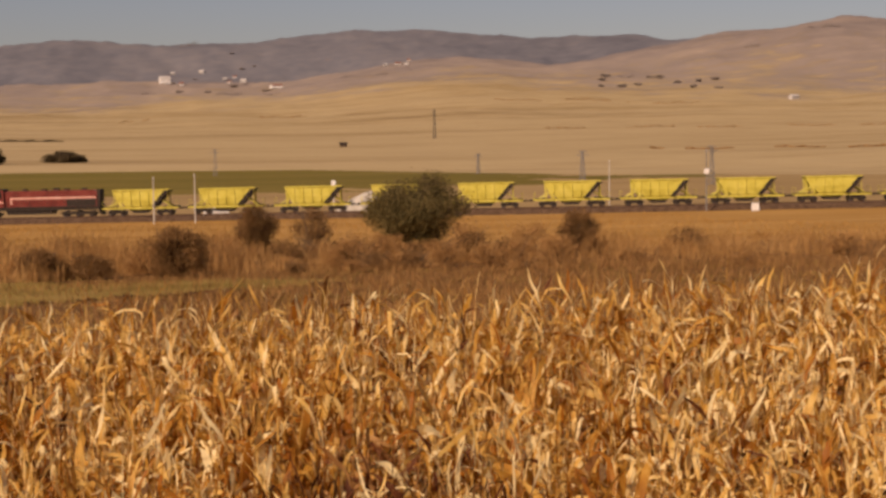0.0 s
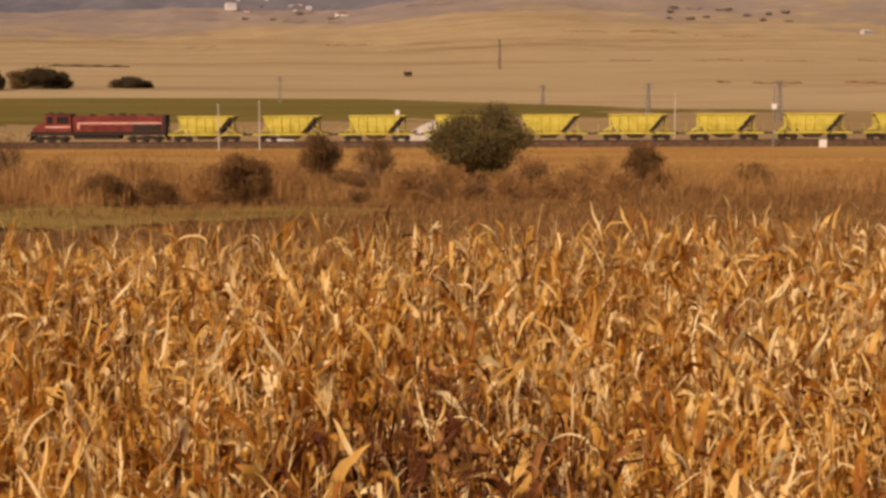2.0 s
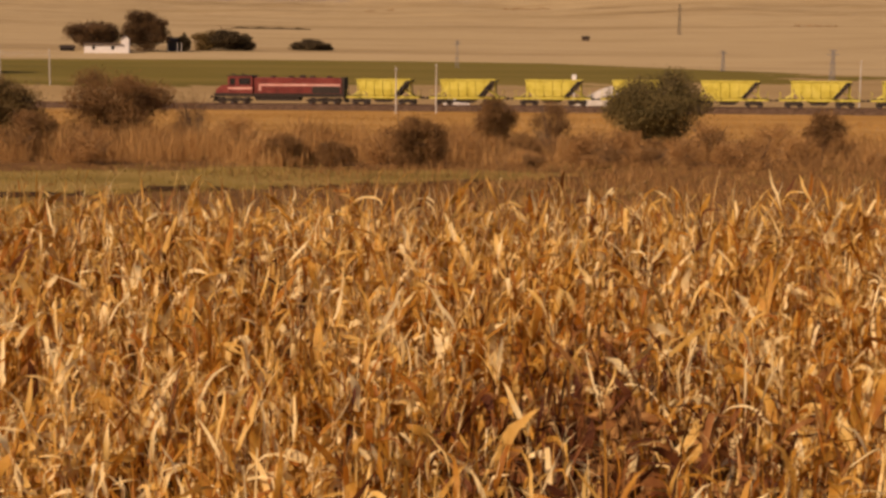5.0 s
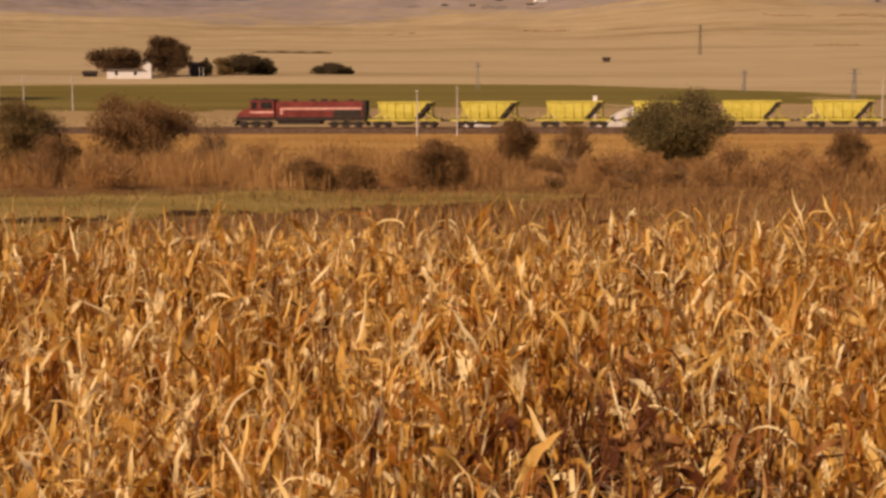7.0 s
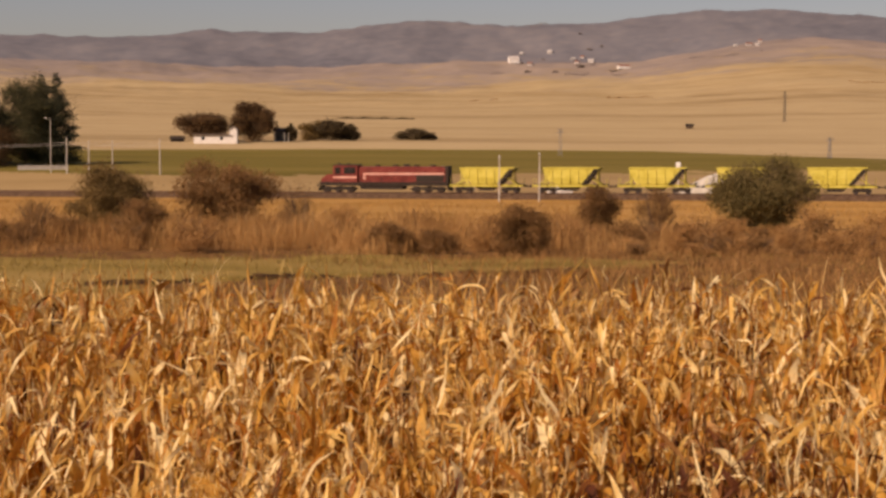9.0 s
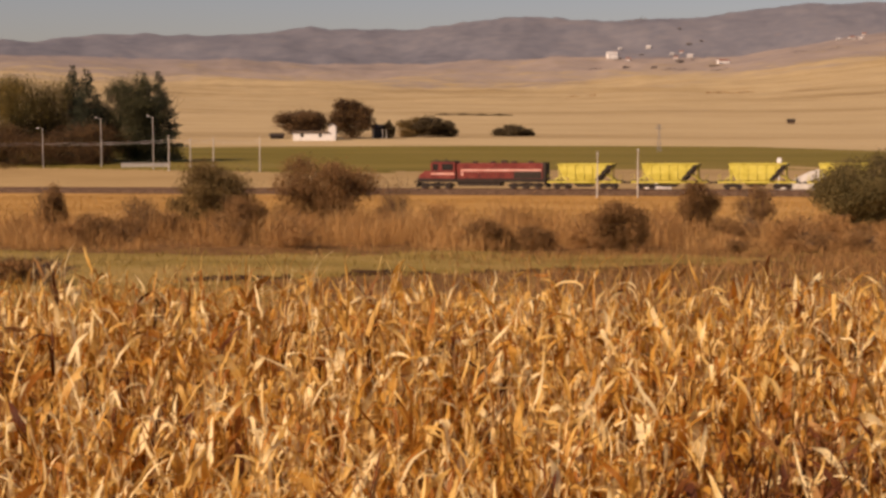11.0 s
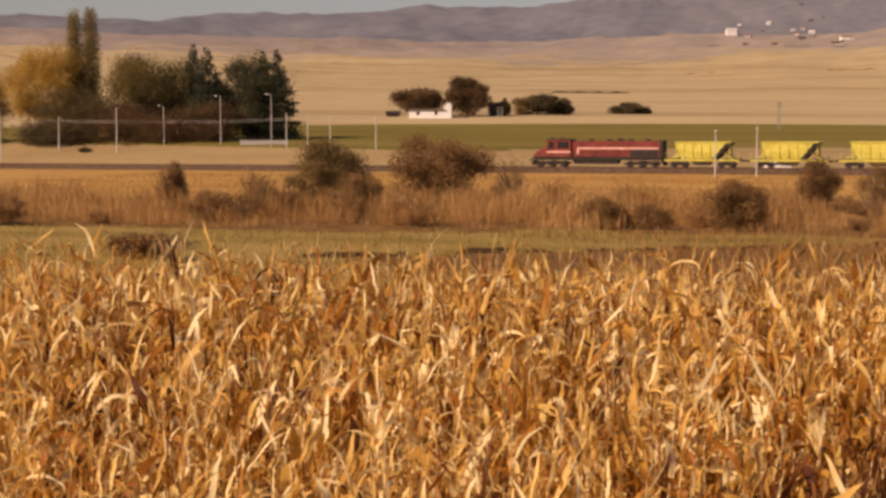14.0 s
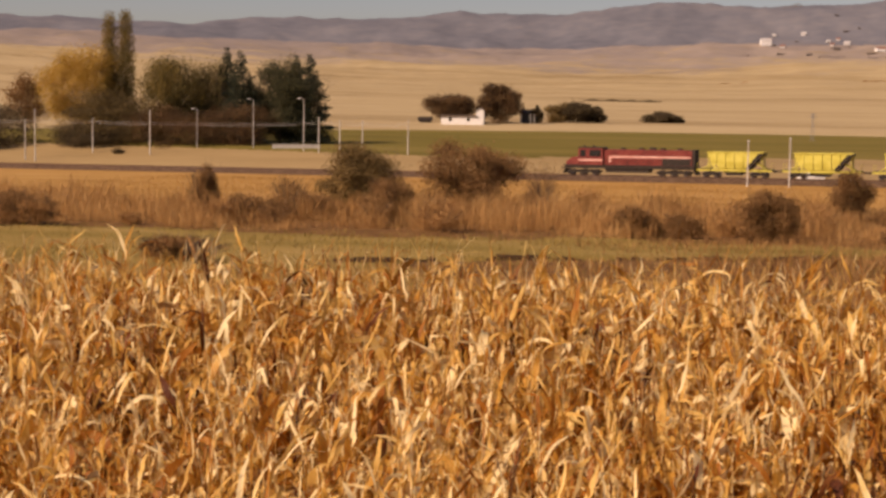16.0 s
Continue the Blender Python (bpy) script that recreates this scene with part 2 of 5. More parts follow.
def box(bm, x0, x1, y0, y1, z0, z1, bevel=0.0):
    vs = [bm.verts.new((x, y, z)) for z in (z0, z1) for x, y in ((x0, y0), (x1, y0), (x1, y1), (x0, y1))]
    fs = [bm.faces.new([vs[i] for i in f]) for f in ((3, 2, 1, 0), (4, 5, 6, 7), (0, 1, 5, 4), (1, 2, 6, 5), (2, 3, 7, 6), (3, 0, 4, 7))]
    if bevel:
        bmesh.ops.bevel(bm, geom=list({e for f in fs for e in f.edges}), offset=bevel, segments=2, affect="EDGES", profile=0.5)
    return vs


def prism(bm, outline, y0, y1):
    """An outline in x, z pulled from y0 to y1."""
    a = [bm.verts.new((x, y0, z)) for x, z in outline]
    b = [bm.verts.new((x, y1, z)) for x, z in outline]
    bm.faces.new(a)
    bm.faces.new(b[::-1])
    for i in range(len(a)):
        j = (i + 1) % len(a)
        bm.faces.new((a[j], a[i], b[i], b[j]))


def rod(bm, p, q, r0, r1=None, sides=8):
    p, q = Vector(p), Vector(q)
    r1 = r0 if r1 is None else r1
    turn = (q - p).to_track_quat("Z", "Y")
    rings = []
    for c, r in ((p, r0), (q, r1)):
        rings.append([bm.verts.new(c + turn @ Vector((r * math.cos(2 * math.pi * i / sides), r * math.sin(2 * math.pi * i / sides), 0))) for i in range(sides)])
    for i in range(sides):
        j = (i + 1) % sides
        bm.faces.new((rings[0][i], rings[0][j], rings[1][j], rings[1][i]))
    bm.faces.new(rings[0][::-1])
    bm.faces.new(rings[1])


def made(fn, *args, **kw):
    bm = bmesh.new()
    fn(bm, *args, **kw)
    return bm


# ---------------------------------------------------------------- the lie of the land
EYE_Z = EYE[2]
FIELD_AZ = -4.9
RN = np.array([math.sin(radians(FIELD_AZ)), math.cos(radians(FIELD_AZ))])
RU = np.array([RN[1], -RN[0]])
# the railway: bearing and distance of its nearest point, height there and gradient
RAIL_AZ, RAIL_D, RAIL_Z, RAIL_GRADE = 10.0, 230.4, 0.16, 0.0078
TN = np.array([math.sin(radians(RAIL_AZ)), math.cos(radians(RAIL_AZ))])
TU = np.array([TN[1], -TN[0]])

PROFILE_D = [-400, -6, 2.4, 5.6, 33, 62, 78, 110, 218, 242, 310, 480, 520]
PROFILE_Z = [6.0, 6.5, 6.5, 4.3, 3.33, 2.45, 2.05, 1.25, -0.75, -0.7, 1.6, 5.3, 7.3]
AZ_KNOTS = [-34, -24, -15, -9, -5.5, -0.6, 3, 6, 8, 10.5, 13.5, 16.9, 19, 22, 24, 26, 32]
FOOT = [.043, .040, .036, .033, .033, .0365, .0385, .044, .048, .051, .047, .044, .043, .040, .038, .038, .036]
MIDDLE = [.052, .050, .047, .046, .048, .051, .050, .056, .062, .064, .060, .0667, .0757, .0836, .0848, .0815, .07]
CREST = [.063, .0605, .0668, .0705, .0755, .0755, .0775, .0845, .0825, .080, .079, .076, .0747, .073, .072, .070, .068]
FAR_D = [520, 800, 1300, 1900, 2750, 3250, 3900, 4900]


def smooth_table(x, xs, ys):
    """Piecewise cubic through a table, without overshoot."""
    xs, ys = np.asarray(xs, float), np.asarray(ys, float)
    slope = np.gradient(ys, xs)
    secant = np.diff(ys) / np.diff(xs)
    slope[1:-1] = np.where(secant[:-1] * secant[1:] > 0, slope[1:-1], 0)
    i = np.clip(np.searchsorted(xs, x) - 1, 0, len(xs) - 2)
    h = xs[i + 1] - xs[i]
    t = np.clip((x - xs[i]) / h, 0, 1)
    return (2 * t**3 - 3 * t**2 + 1) * ys[i] + (t**3 - 2 * t**2 + t) * h * slope[i] + (-2 * t**3 + 3 * t**2) * ys[i + 1] + (t**3 - t**2) * h * slope[i + 1]


WAVES = [(0.0019, 0.3, 0.4), (0.0031, 1.7, 2.1), (0.0047, 2.6, 4.0), (0.0083, 0.9, 1.3), (0.0131, 2.2, 5.2), (0.021, 1.2, 0.7), (0.034, 2.9, 3.1)]


def relief(x, y):
    z = 0
    for k, a, ph in WAVES:
        u = (x * math.cos(a) + y * math.sin(a)) * k * 2 * math.pi + ph
        v = (-x * math.sin(a) + y * math.cos(a)) * k * 1.7 * math.pi + ph * 1.7
        z = z + (np.sin(u + 0.8 * np.sin(v)) * np.cos(v * 0.7)) * (0.0019 / k) ** 0.75
    return z


def height(x, y):
    x, y = np.asarray(x, float), np.asarray(y, float)
    near = x * RN[0] + y * RN[1]
    dist = np.hypot(x, y)
    az = np.degrees(np.arctan2(x, y))
    zn = smooth_table(np.clip(near, -400, 520), PROFILE_D, PROFILE_Z) + 0.07 * relief(x * 12, y * 12) * np.clip((near - 24) / 30, 0, 1) * np.clip((200 - near) / 30, 0, 1)
    run = x * RU[0] + y * RU[1]
    zn = zn - 0.55 * np.exp(-((near - 64.9 - 0.55 * run) / 0.9) ** 2) * np.clip((run + 14) / 6, 0, 1) * np.clip((16 - run) / 6, 0, 1)
    off, along = x * TN[0] + y * TN[1] - RAIL_D, np.clip(x * TU[0] + y * TU[1], -200, 170)
    w = np.clip((48 - np.abs(off)) / 38, 0, 1)
    w = w * w * (3 - 2 * w)
    zn = zn * (1 - w) + (RAIL_Z + RAIL_GRADE * along - 0.95) * w
    azc = np.clip(az, -34, 32)
    foot, mid, crest = (smooth_table(azc, AZ_KNOTS, k) for k in (FOOT, MIDDLE, CREST))
    lo = np.full_like(dist, -0.0018)
    cols = [lo, lo + 0.0140, lo * 0 + 0.0265 + (foot - 0.04) * 0.5, foot, mid, np.minimum(mid - 0.004, crest - 0.006), crest, crest - 0.03]
    far = np.maximum(dist, FAR_D[0] + 0.01)
    el = cols[-1].copy()
    for i in range(len(FAR_D) - 1):
        t = np.clip((far - FAR_D[i]) / (FAR_D[i + 1] - FAR_D[i]), 0, 1)
        s = t * t * (3 - 2 * t) if i >= 2 else t
        inside = (far >= FAR_D[i]) & (far < FAR_D[i + 1])
        el = np.where(inside, cols[i] * (1 - s) + cols[i + 1] * s, el)
    zf = EYE_Z + dist * el + relief(x, y) * np.clip((dist - 700) / 2200, 0, 1) * 6.0
    mix = np.clip((dist - 470) / 90, 0, 1)
    z = zn * (1 - mix) + zf * mix
    return np.where(y < 0, zn * (1 - np.clip((dist - 500) / 2500, 0, 1)) + (EYE_Z + dist * 0.03) * np.clip((dist - 500) / 2500, 0, 1), z)


def ground_at(x, y):
    return float(height(np.array([x]), np.array([y]))[0])


def polar(az, dist, dz=0.0):
    """A place on the ground by bearing and distance from the viewpoint."""
    x, y = math.sin(radians(az)) * dist, math.cos(radians(az)) * dist
    return Vector((x, y, ground_at(x, y) + dz))


def seat(az, dip, d0=150.0, d1=480.0):
    """The first place on a bearing where the ground comes up to a given angle from the eye's level (degrees)."""
    d = np.linspace(d0, d1, 800)
    a = radians(az)
    el = np.degrees(np.arctan2(height(np.sin(a) * d, np.cos(a) * d) - EYE_Z, d))
    hit = np.nonzero(el >= dip)[0]
    return polar(az, float(d[hit[0]] if len(hit) else d[np.argmax(el)]))


def rise(where, top):
    """Metres from a place up to an angle over the eye's level."""
    return EYE_Z + math.hypot(where[0], where[1]) * math.tan(radians(top)) - where[2]


def rail_point(s, d=0.0):
    """s metres along the railway at the height of the rails, d metres beyond its centre line."""
    p = TN * (RAIL_D + d) + TU * s
    return Vector((p[0], p[1], RAIL_Z + RAIL_GRADE * s))


RAIL_ROT = Matrix.Rotation(math.atan2(TU[1], TU[0]), 4, "Z")
TRACK_ROT = RAIL_ROT @ Matrix.Rotation(-math.atan(RAIL_GRADE), 4, "Y")


def build_ground():
    inner = np.concatenate([np.linspace(1.2, 26, 40), np.linspace(27, 52, 26), np.linspace(52.5, 84, 90), np.linspace(85, 130, 50), np.linspace(131, 340, 140), np.linspace(344, 620, 90), np.geomspace(628, 4950, 190)])
    az = np.concatenate([np.linspace(-180, -38, 48)[:-1], np.linspace(-38, 34, 380), np.linspace(34, 180, 49)[1:-1]])
    a, d = np.meshgrid(np.radians(az), inner)
    x, y = np.sin(a) * d, np.cos(a) * d
    z = height(x.ravel(), y.ravel()).reshape(x.shape)
    nr, na = x.shape
    verts = np.stack([x.ravel(), y.ravel(), z.ravel()], 1)
    i, j = np.meshgrid(np.arange(nr - 1), np.arange(na), indexing="ij")
    j2 = (j + 1) % na
    faces = np.stack([i * na + j, (i + 1) * na + j, (i + 1) * na + j2, i * na + j2], -1).reshape(-1, 4)
    hub = len(verts)
    verts = np.vstack([verts, [[0, 0, 6.5]]])
    k = np.arange(0, na, 2)
    faces = np.vstack([faces, np.stack([np.full(len(k), hub), k, (k + 1) % na, (k + 2) % na], -1)])
    c = verts[faces].mean(1)
    near = c[:, 0] * RN[0] + c[:, 1] * RN[1] + 1.5 * relief(c[:, 0] * 24, c[:, 1] * 24)
    dist, az_c = np.hypot(c[:, 0], c[:, 1]), np.degrees(np.arctan2(c[:, 0], c[:, 1]))
    side = np.clip((az_c + 2) / 8, 0, 1)
    idx = np.zeros(len(faces), int)
    idx[(near > 38)] = 1
    idx[(near > 38) & (near < 80 * side)] = 2
    straight = c[:, 0] * RN[0] + c[:, 1] * RN[1]
    run = c[:, 0] * RU[0] + c[:, 1] * RU[1]
    bank = straight - 65.2 - 0.55 * run
    ditch = (np.abs(bank) < 1.0 + 0.4 * relief(c[:, 0] * 70, c[:, 1] * 70)) & (run > -13) & (run < 14)
    idx[(near > 77)] = 2
    idx[(bank < 0) & (straight > 40) & (straight < 76) & (run > -7 + 3 * relief(c[:, 0] * 22, c[:, 1] * 22))] = 2
    # dark strip along the ditch, with its shade in the colour
    idx[ditch] = 7
    idx[(near > 106)] = 3
    beyond = c[:, 0] * TN[0] + c[:, 1] * TN[1] - RAIL_D
    idx[beyond > 5] = 4
    near = near + 5 * relief(c[:, 0] * 6, c[:, 1] * 6) * (near > 260)
    idx[(near > 296 + 14 * side) & (beyond > 42) & (az_c < 13 + 4 * relief(c[:, 0] * 3, c[:, 1] * 3))] = 5
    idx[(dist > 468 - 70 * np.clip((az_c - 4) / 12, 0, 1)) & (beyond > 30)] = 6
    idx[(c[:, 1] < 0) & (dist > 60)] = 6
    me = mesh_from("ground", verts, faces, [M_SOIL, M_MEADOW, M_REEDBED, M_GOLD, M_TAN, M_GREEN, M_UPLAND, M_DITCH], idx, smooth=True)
    # rises with distance from the viewpoint, bringing in the haze-tinted colours
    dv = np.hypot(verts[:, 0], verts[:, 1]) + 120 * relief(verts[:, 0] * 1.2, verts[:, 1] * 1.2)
    haze_cover = np.interp(dv, [1500, 1950, 2500, 3050, 3400], [0.0, 0.33, 0.5, 0.72, 1.0])
    me.attributes.new("haze_cover", "FLOAT", "POINT").data.foreach_set("value", haze_cover.astype(np.float32))
    tagged(new("ground", me), "open farmland with meadow, stubble fields and dry hills", "ground", kind="structure")


build_ground()


# ---------------------------------------------------------------- maize
def strips(path, side, width):
    """Leaves as three-wide strips: path (n, k, 3), side (n, k, 3), width (n, k)."""
    n, k, _ = path.shape
    up = np.array([0, 0, 1.0])
    rim = side * width[..., None]
    v = np.stack([path - rim + up * width[..., None] * 0.35, path, path + rim + up * width[..., None] * 0.35], 2)
    base = (np.arange(n) * k * 3)[:, None, None]
    i = np.arange(k - 1)[None, :, None] * 3
    c = np.arange(2)[None, None, :]
    q = np.stack([base + i + c, base + i + c + 1, base + i + c + 4, base + i + c + 3], -1)
    return v.reshape(-1, 3), q.reshape(-1, 4)


def build_maize():
    rng = np.random.default_rng(5)
    vs, fs, count = [], [], 0
    # plants in rows along the field
    pts = []
    for row in np.arange(6.2, 31.0, 0.7):
        reach = 5.0 + 0.62 * row
        along = np.arange(-reach - 1.5, reach - 1.0, 0.18)
        along = along + rng.uniform(-0.06, 0.06, len(along))
        p = RN[None] * (row + rng.normal(0, 0.07, len(along)))[:, None] + RU[None] * along[:, None]
        thin = relief(p[:, 0] * 55, p[:, 1] * 55)
        keep = rng.random(len(along)) < np.clip(0.97 - 0.45 * np.clip(thin - 0.5, 0, 2), 0.2, 1)
        pts.append(p[keep])
    pts = np.vstack(pts)
    n = len(pts)
    gz = height(pts[:, 0], pts[:, 1])
    tall = np.clip(rng.normal(1.80, 0.15, n), 1.35, 2.25) + 0.07 * relief(pts[:, 0] * 80, pts[:, 1] * 80)
    lean = rng.normal(0, 0.09, (n, 2))
    # a patch where many plants take the darker brown colour
    brown = rng.random(n) < 0.8 * np.exp(-(((pts[:, 0] - 2.3) / 2.1) ** 2 + ((pts[:, 1] - 18.3) / 2.8) ** 2)) + 0.05
    # stalks
    k = 5
    t = np.linspace(0, 1, k)
    spine = np.zeros((n, k, 3))
    spine[..., :2] = pts[:, None] + lean[:, None] * (t**1.6)[None, :, None] * tall[:, None, None]
    spine[..., 2] = gz[:, None] + t[None] * tall[:, None]
    r = 0.016 * (1 - 0.75 * t)
    ang = np.arange(4) * math.pi / 2
    ring = np.stack([np.cos(ang), np.sin(ang), np.zeros(4)], -1)
    v = spine[:, :, None] + ring[None, None] * r[None, :, None, None]
    base = (np.arange(n) * k * 4)[:, None, None]
    i, c = np.arange(k - 1)[None, :, None] * 4, np.arange(4)[None, None, :]
    q = np.stack([base + i + c, base + i + (c + 1) % 4, base + i + 4 + (c + 1) % 4, base + i + 4 + c], -1).reshape(-1, 4)
    vs.append(v.reshape(-1, 3)), fs.append(q + count)
    count += v.size // 3
    # leaves, two ranks up the stalk, arching over and hanging
    per = 9
    m = n * per
    who = np.repeat(np.arange(n), per)
    level = np.tile(np.linspace(0.28, 0.97, per), n) + rng.normal(0, 0.03, m)
    level = np.clip(level, 0.2, 1.0)
    plane = np.repeat(rng.uniform(0, math.pi, n), per) + np.tile(np.arange(per) % 2 * math.pi, n) + rng.normal(0, 0.45, m)
    length = rng.uniform(0.45, 1.05, m) * (1.15 - 0.55 * np.abs(level - 0.6))
    # three habits: upright, arching, and hanging down along the stalk
    habit = rng.random(m) + 0.35 * (level - 0.75)
    upright, hanging = habit > 0.70, habit < 0.46
    start = np.where(upright, rng.uniform(0.95, 1.45, m), np.where(hanging, rng.uniform(0.2, 0.9, m), rng.uniform(0.5, 1.2, m)))
    bend = np.where(upright, rng.uniform(0.0, 0.9, m), np.where(hanging, rng.uniform(2.0, 2.8, m), rng.uniform(1.3, 2.6, m)))
    power = np.where(hanging, 0.38, np.where(upright, 1.5, 1.2))
    kk = 8
    s = np.linspace(0, 1, kk)
    pitch = start[:, None] - bend[:, None] * s[None] ** power[:, None]
    snap = rng.integers(2, 6, m)
    snapped = (rng.random(m) < 0.4)[:, None] & (np.arange(kk)[None] >= snap[:, None])
    pitch = np.maximum(pitch - snapped * rng.uniform(0.8, 2.2, m)[:, None], -1.5) + rng.normal(0, 0.14, (m, kk))
    twist = plane[:, None] + rng.normal(0, 0.8, m)[:, None] * s[None] ** 2 + rng.normal(0, 0.12, (m, kk))
    step = np.stack([np.cos(pitch) * np.cos(twist), np.cos(pitch) * np.sin(twist), np.sin(pitch)], -1) * (length / (kk - 1))[:, None, None]
    path = np.cumsum(step, 1) - step[:, :1]
    at = np.empty((m, 3))
    at[:, :2] = pts[who] + lean[who] * (level**1.6)[:, None] * tall[who][:, None]
    at[:, 2] = gz[who] + level * tall[who]
    path = path + at[:, None]
    roll = rng.normal(0, 0.5, m)[:, None] + rng.normal(0, 1.7, m)[:, None] * s[None]
    flat = np.stack([-np.sin(twist), np.cos(twist), np.zeros_like(twist)], -1)
    nrm = np.cross(step / (length / (kk - 1))[:, None, None], flat)
    side = flat * np.cos(roll)[..., None] + nrm * np.sin(roll)[..., None]
    shape = np.array([0.5, 0.85, 1.0, 1.0, 0.95, 0.8, 0.5, 0.06])
    width = (0.02 + 0.062 * rng.random(m) ** 1.25)[:, None] * shape[None] * np.where(level > 0.85, 0.5, 1.0)[:, None]
    leafy = np.repeat(rng.random(n) > 0.14, per) | (rng.random(m) < 0.25)
    leafy &= rng.random(m) < np.interp(pts[who] @ RN, [16, 26], [1.0, 0.7])
    v, q = strips(path[leafy], side[leafy], width[leafy])
    vs.append(v), fs.append(q + count)
    count += len(v)
    # tassels
    per = 4
    m = n * per
    who = np.repeat(np.arange(n), per)
    top = spine[who, -1]
    a = rng.uniform(0, 2 * math.pi, m)
    first = np.arange(m) % per == 0
    out = np.where(first, rng.uniform(0.0, 0.75, m), rng.uniform(0.08, 0.6, m))
    ln = np.where(first, rng.uniform(0.25, 0.7, m), rng.uniform(0.12, 0.32, m))
    kk = 4
    s = np.linspace(0, 1, kk)
    pitch = (1.5 - out[:, None] * (0.6 + 1.6 * s[None]))
    step = np.stack([np.cos(pitch) * np.cos(a)[:, None], np.cos(pitch) * np.sin(a)[:, None], np.sin(pitch)], -1) * (ln / (kk - 1))[:, None, None]
    path = np.cumsum(step, 1) - step[:, :1] + top[:, None]
    side = np.stack([-np.sin(a), np.cos(a), np.zeros(m)], -1)[:, None] * np.ones((1, kk, 1))
    v, q = strips(path, side, np.full((m, kk), 0.0055) * np.array([1, 1, 1, 0.5]))
    vs.append(v), fs.append(q + count)
    count += len(v)
    # ears in their husks
    some = np.where(rng.random(n) < 0.6)[0]
    m = len(some)
    a = rng.uniform(0, 2 * math.pi, m)
    lvl = rng.uniform(0.45, 0.7, m)
    drop = rng.uniform(-1.3, 0.9, m)
    ax = np.stack([np.cos(drop) * np.cos(a), np.cos(drop) * np.sin(a), np.sin(drop)], -1)
    s1 = np.stack([-np.sin(a), np.cos(a), np.zeros(m)], -1)
    s2 = np.cross(ax, s1)
    at = np.concatenate([pts[some] + lean[some] * (lvl**1.6)[:, None] * tall[some][:, None], (gz[some] + lvl * tall[some])[:, None]], 1)
    prof = [(0.0, 0.012), (0.06, 0.027), (0.13, 0.028), (0.19, 0.018), (0.25, 0.002)]
    ang = np.arange(6) * math.pi / 3
    rings = [at[:, None] + ax[:, None] * u + r * (s1[:, None] * np.cos(ang)[None, :, None] + s2[:, None] * np.sin(ang)[None, :, None]) for u, r in prof]
    v = np.stack(rings, 1)
    base = (np.arange(m) * len(prof) * 6)[:, None, None]
    i, c = np.arange(len(prof) - 1)[None, :, None] * 6, np.arange(6)[None, None, :]
    q = np.stack([base + i + c, base + i + (c + 1) % 6, base + i + 6 + (c + 1) % 6, base + i + 6 + c], -1).reshape(-1, 4)
    vs.append(v.reshape(-1, 3)), fs.append(q + count)
    index = np.concatenate([np.repeat(brown, 16), np.repeat(np.repeat(brown, 9)[leafy], 14), np.repeat(brown, 4 * 6), np.repeat(brown[some], 24)]).astype(int)
    me = mesh_from("maize_field", np.vstack(vs), np.vstack(fs), [M_CORN, M_CORNBROWN], index, smooth=True)
    tagged(new("maize_field", me), "ripe dry golden maize standing in dense rows", "maize", kind="stuff")


build_maize()


# ---------------------------------------------------------------- reeds and rough grass
def blades(name, pts, tall, wide, material, label, category, seed, droop=0.25, k=4, plume=1.3):
    rng = np.random.default_rng(seed)
    n = len(pts)
    gz = height(pts[:, 0], pts[:, 1]) - 0.03
    a = rng.uniform(0, 2 * math.pi, n)
    s = np.linspace(0, 1, k)
    bow = rng.uniform(0, droop, n) * tall
    path = np.zeros((n, k, 3))
    path[..., 0] = pts[:, None, 0] + np.cos(a)[:, None] * bow[:, None] * s[None] ** 2
    path[..., 1] = pts[:, None, 1] + np.sin(a)[:, None] * bow[:, None] * s[None] ** 2
    path[..., 2] = gz[:, None] + tall[:, None] * (s[None] - 0.12 * s[None] ** 2)
    b = rng.uniform(0, math.pi, n)
    side = np.stack([np.cos(b), np.sin(b), np.zeros(n)], -1)[:, None] * np.ones((1, k, 1))
    shape = np.interp(s, [0, 0.6, 0.85, 1], [0.6, 0.8, plume, 0.25])
    v, q = strips(path, side, wide[:, None] * shape[None])
    return tagged(new(name, mesh_from(name, v, q, material)), label, category, kind="stuff")


def scatter(rng, n, s0, s1, d0, d1):
    s, d = rng.uniform(s0, s1, n), rng.uniform(d0, d1, n)
    return RN[None] * d[:, None] + RU[None] * s[:, None], s, d


rng = np.random.default_rng(11)
pts, s_, d_ = scatter(rng, 210000, -64, 64, 78, 111)
mound = relief(pts[:, 0] * 16, pts[:, 1] * 16)
clump = 0.55 * mound + 0.8 * relief(pts[:, 0] * 60, pts[:, 1] * 60)
keep = rng.random(len(pts)) < np.clip(0.5 + 0.4 * clump - np.clip((s_ - 8) / 60, 0, 0.35), 0.03, 1)
keep &= d_ + 2.6 * relief(pts[:, 0] * 26, pts[:, 1] * 26) > 80.5
pts, clump, s_, d_ = pts[keep], clump[keep], s_[keep], d_[keep]
tall = np.clip(1.2 + 1.05 * clump, 0.3, 3.2) * rng.uniform(0.4, 1.2, len(pts)) * np.interp(s_, [6, 18], [1.0, 0.65]) * np.interp(d_, [79, 84, 100, 109], [0.4, 1, 1, 0.45])
blades("reed_bed", pts, tall, rng.uniform(0.006, 0.017, len(pts)), M_REED, "tall dry russet reeds along the ditch", "reeds", 3, droop=0.5, k=4, plume=2.2)
pts, s_, d_ = scatter(rng, 16000, -45, 40, 50, 80)
tall = rng.uniform(0.05, 0.22, len(pts)) * (1 + np.clip(relief(pts[:, 0] * 30, pts[:, 1] * 30), 0, 1.5))
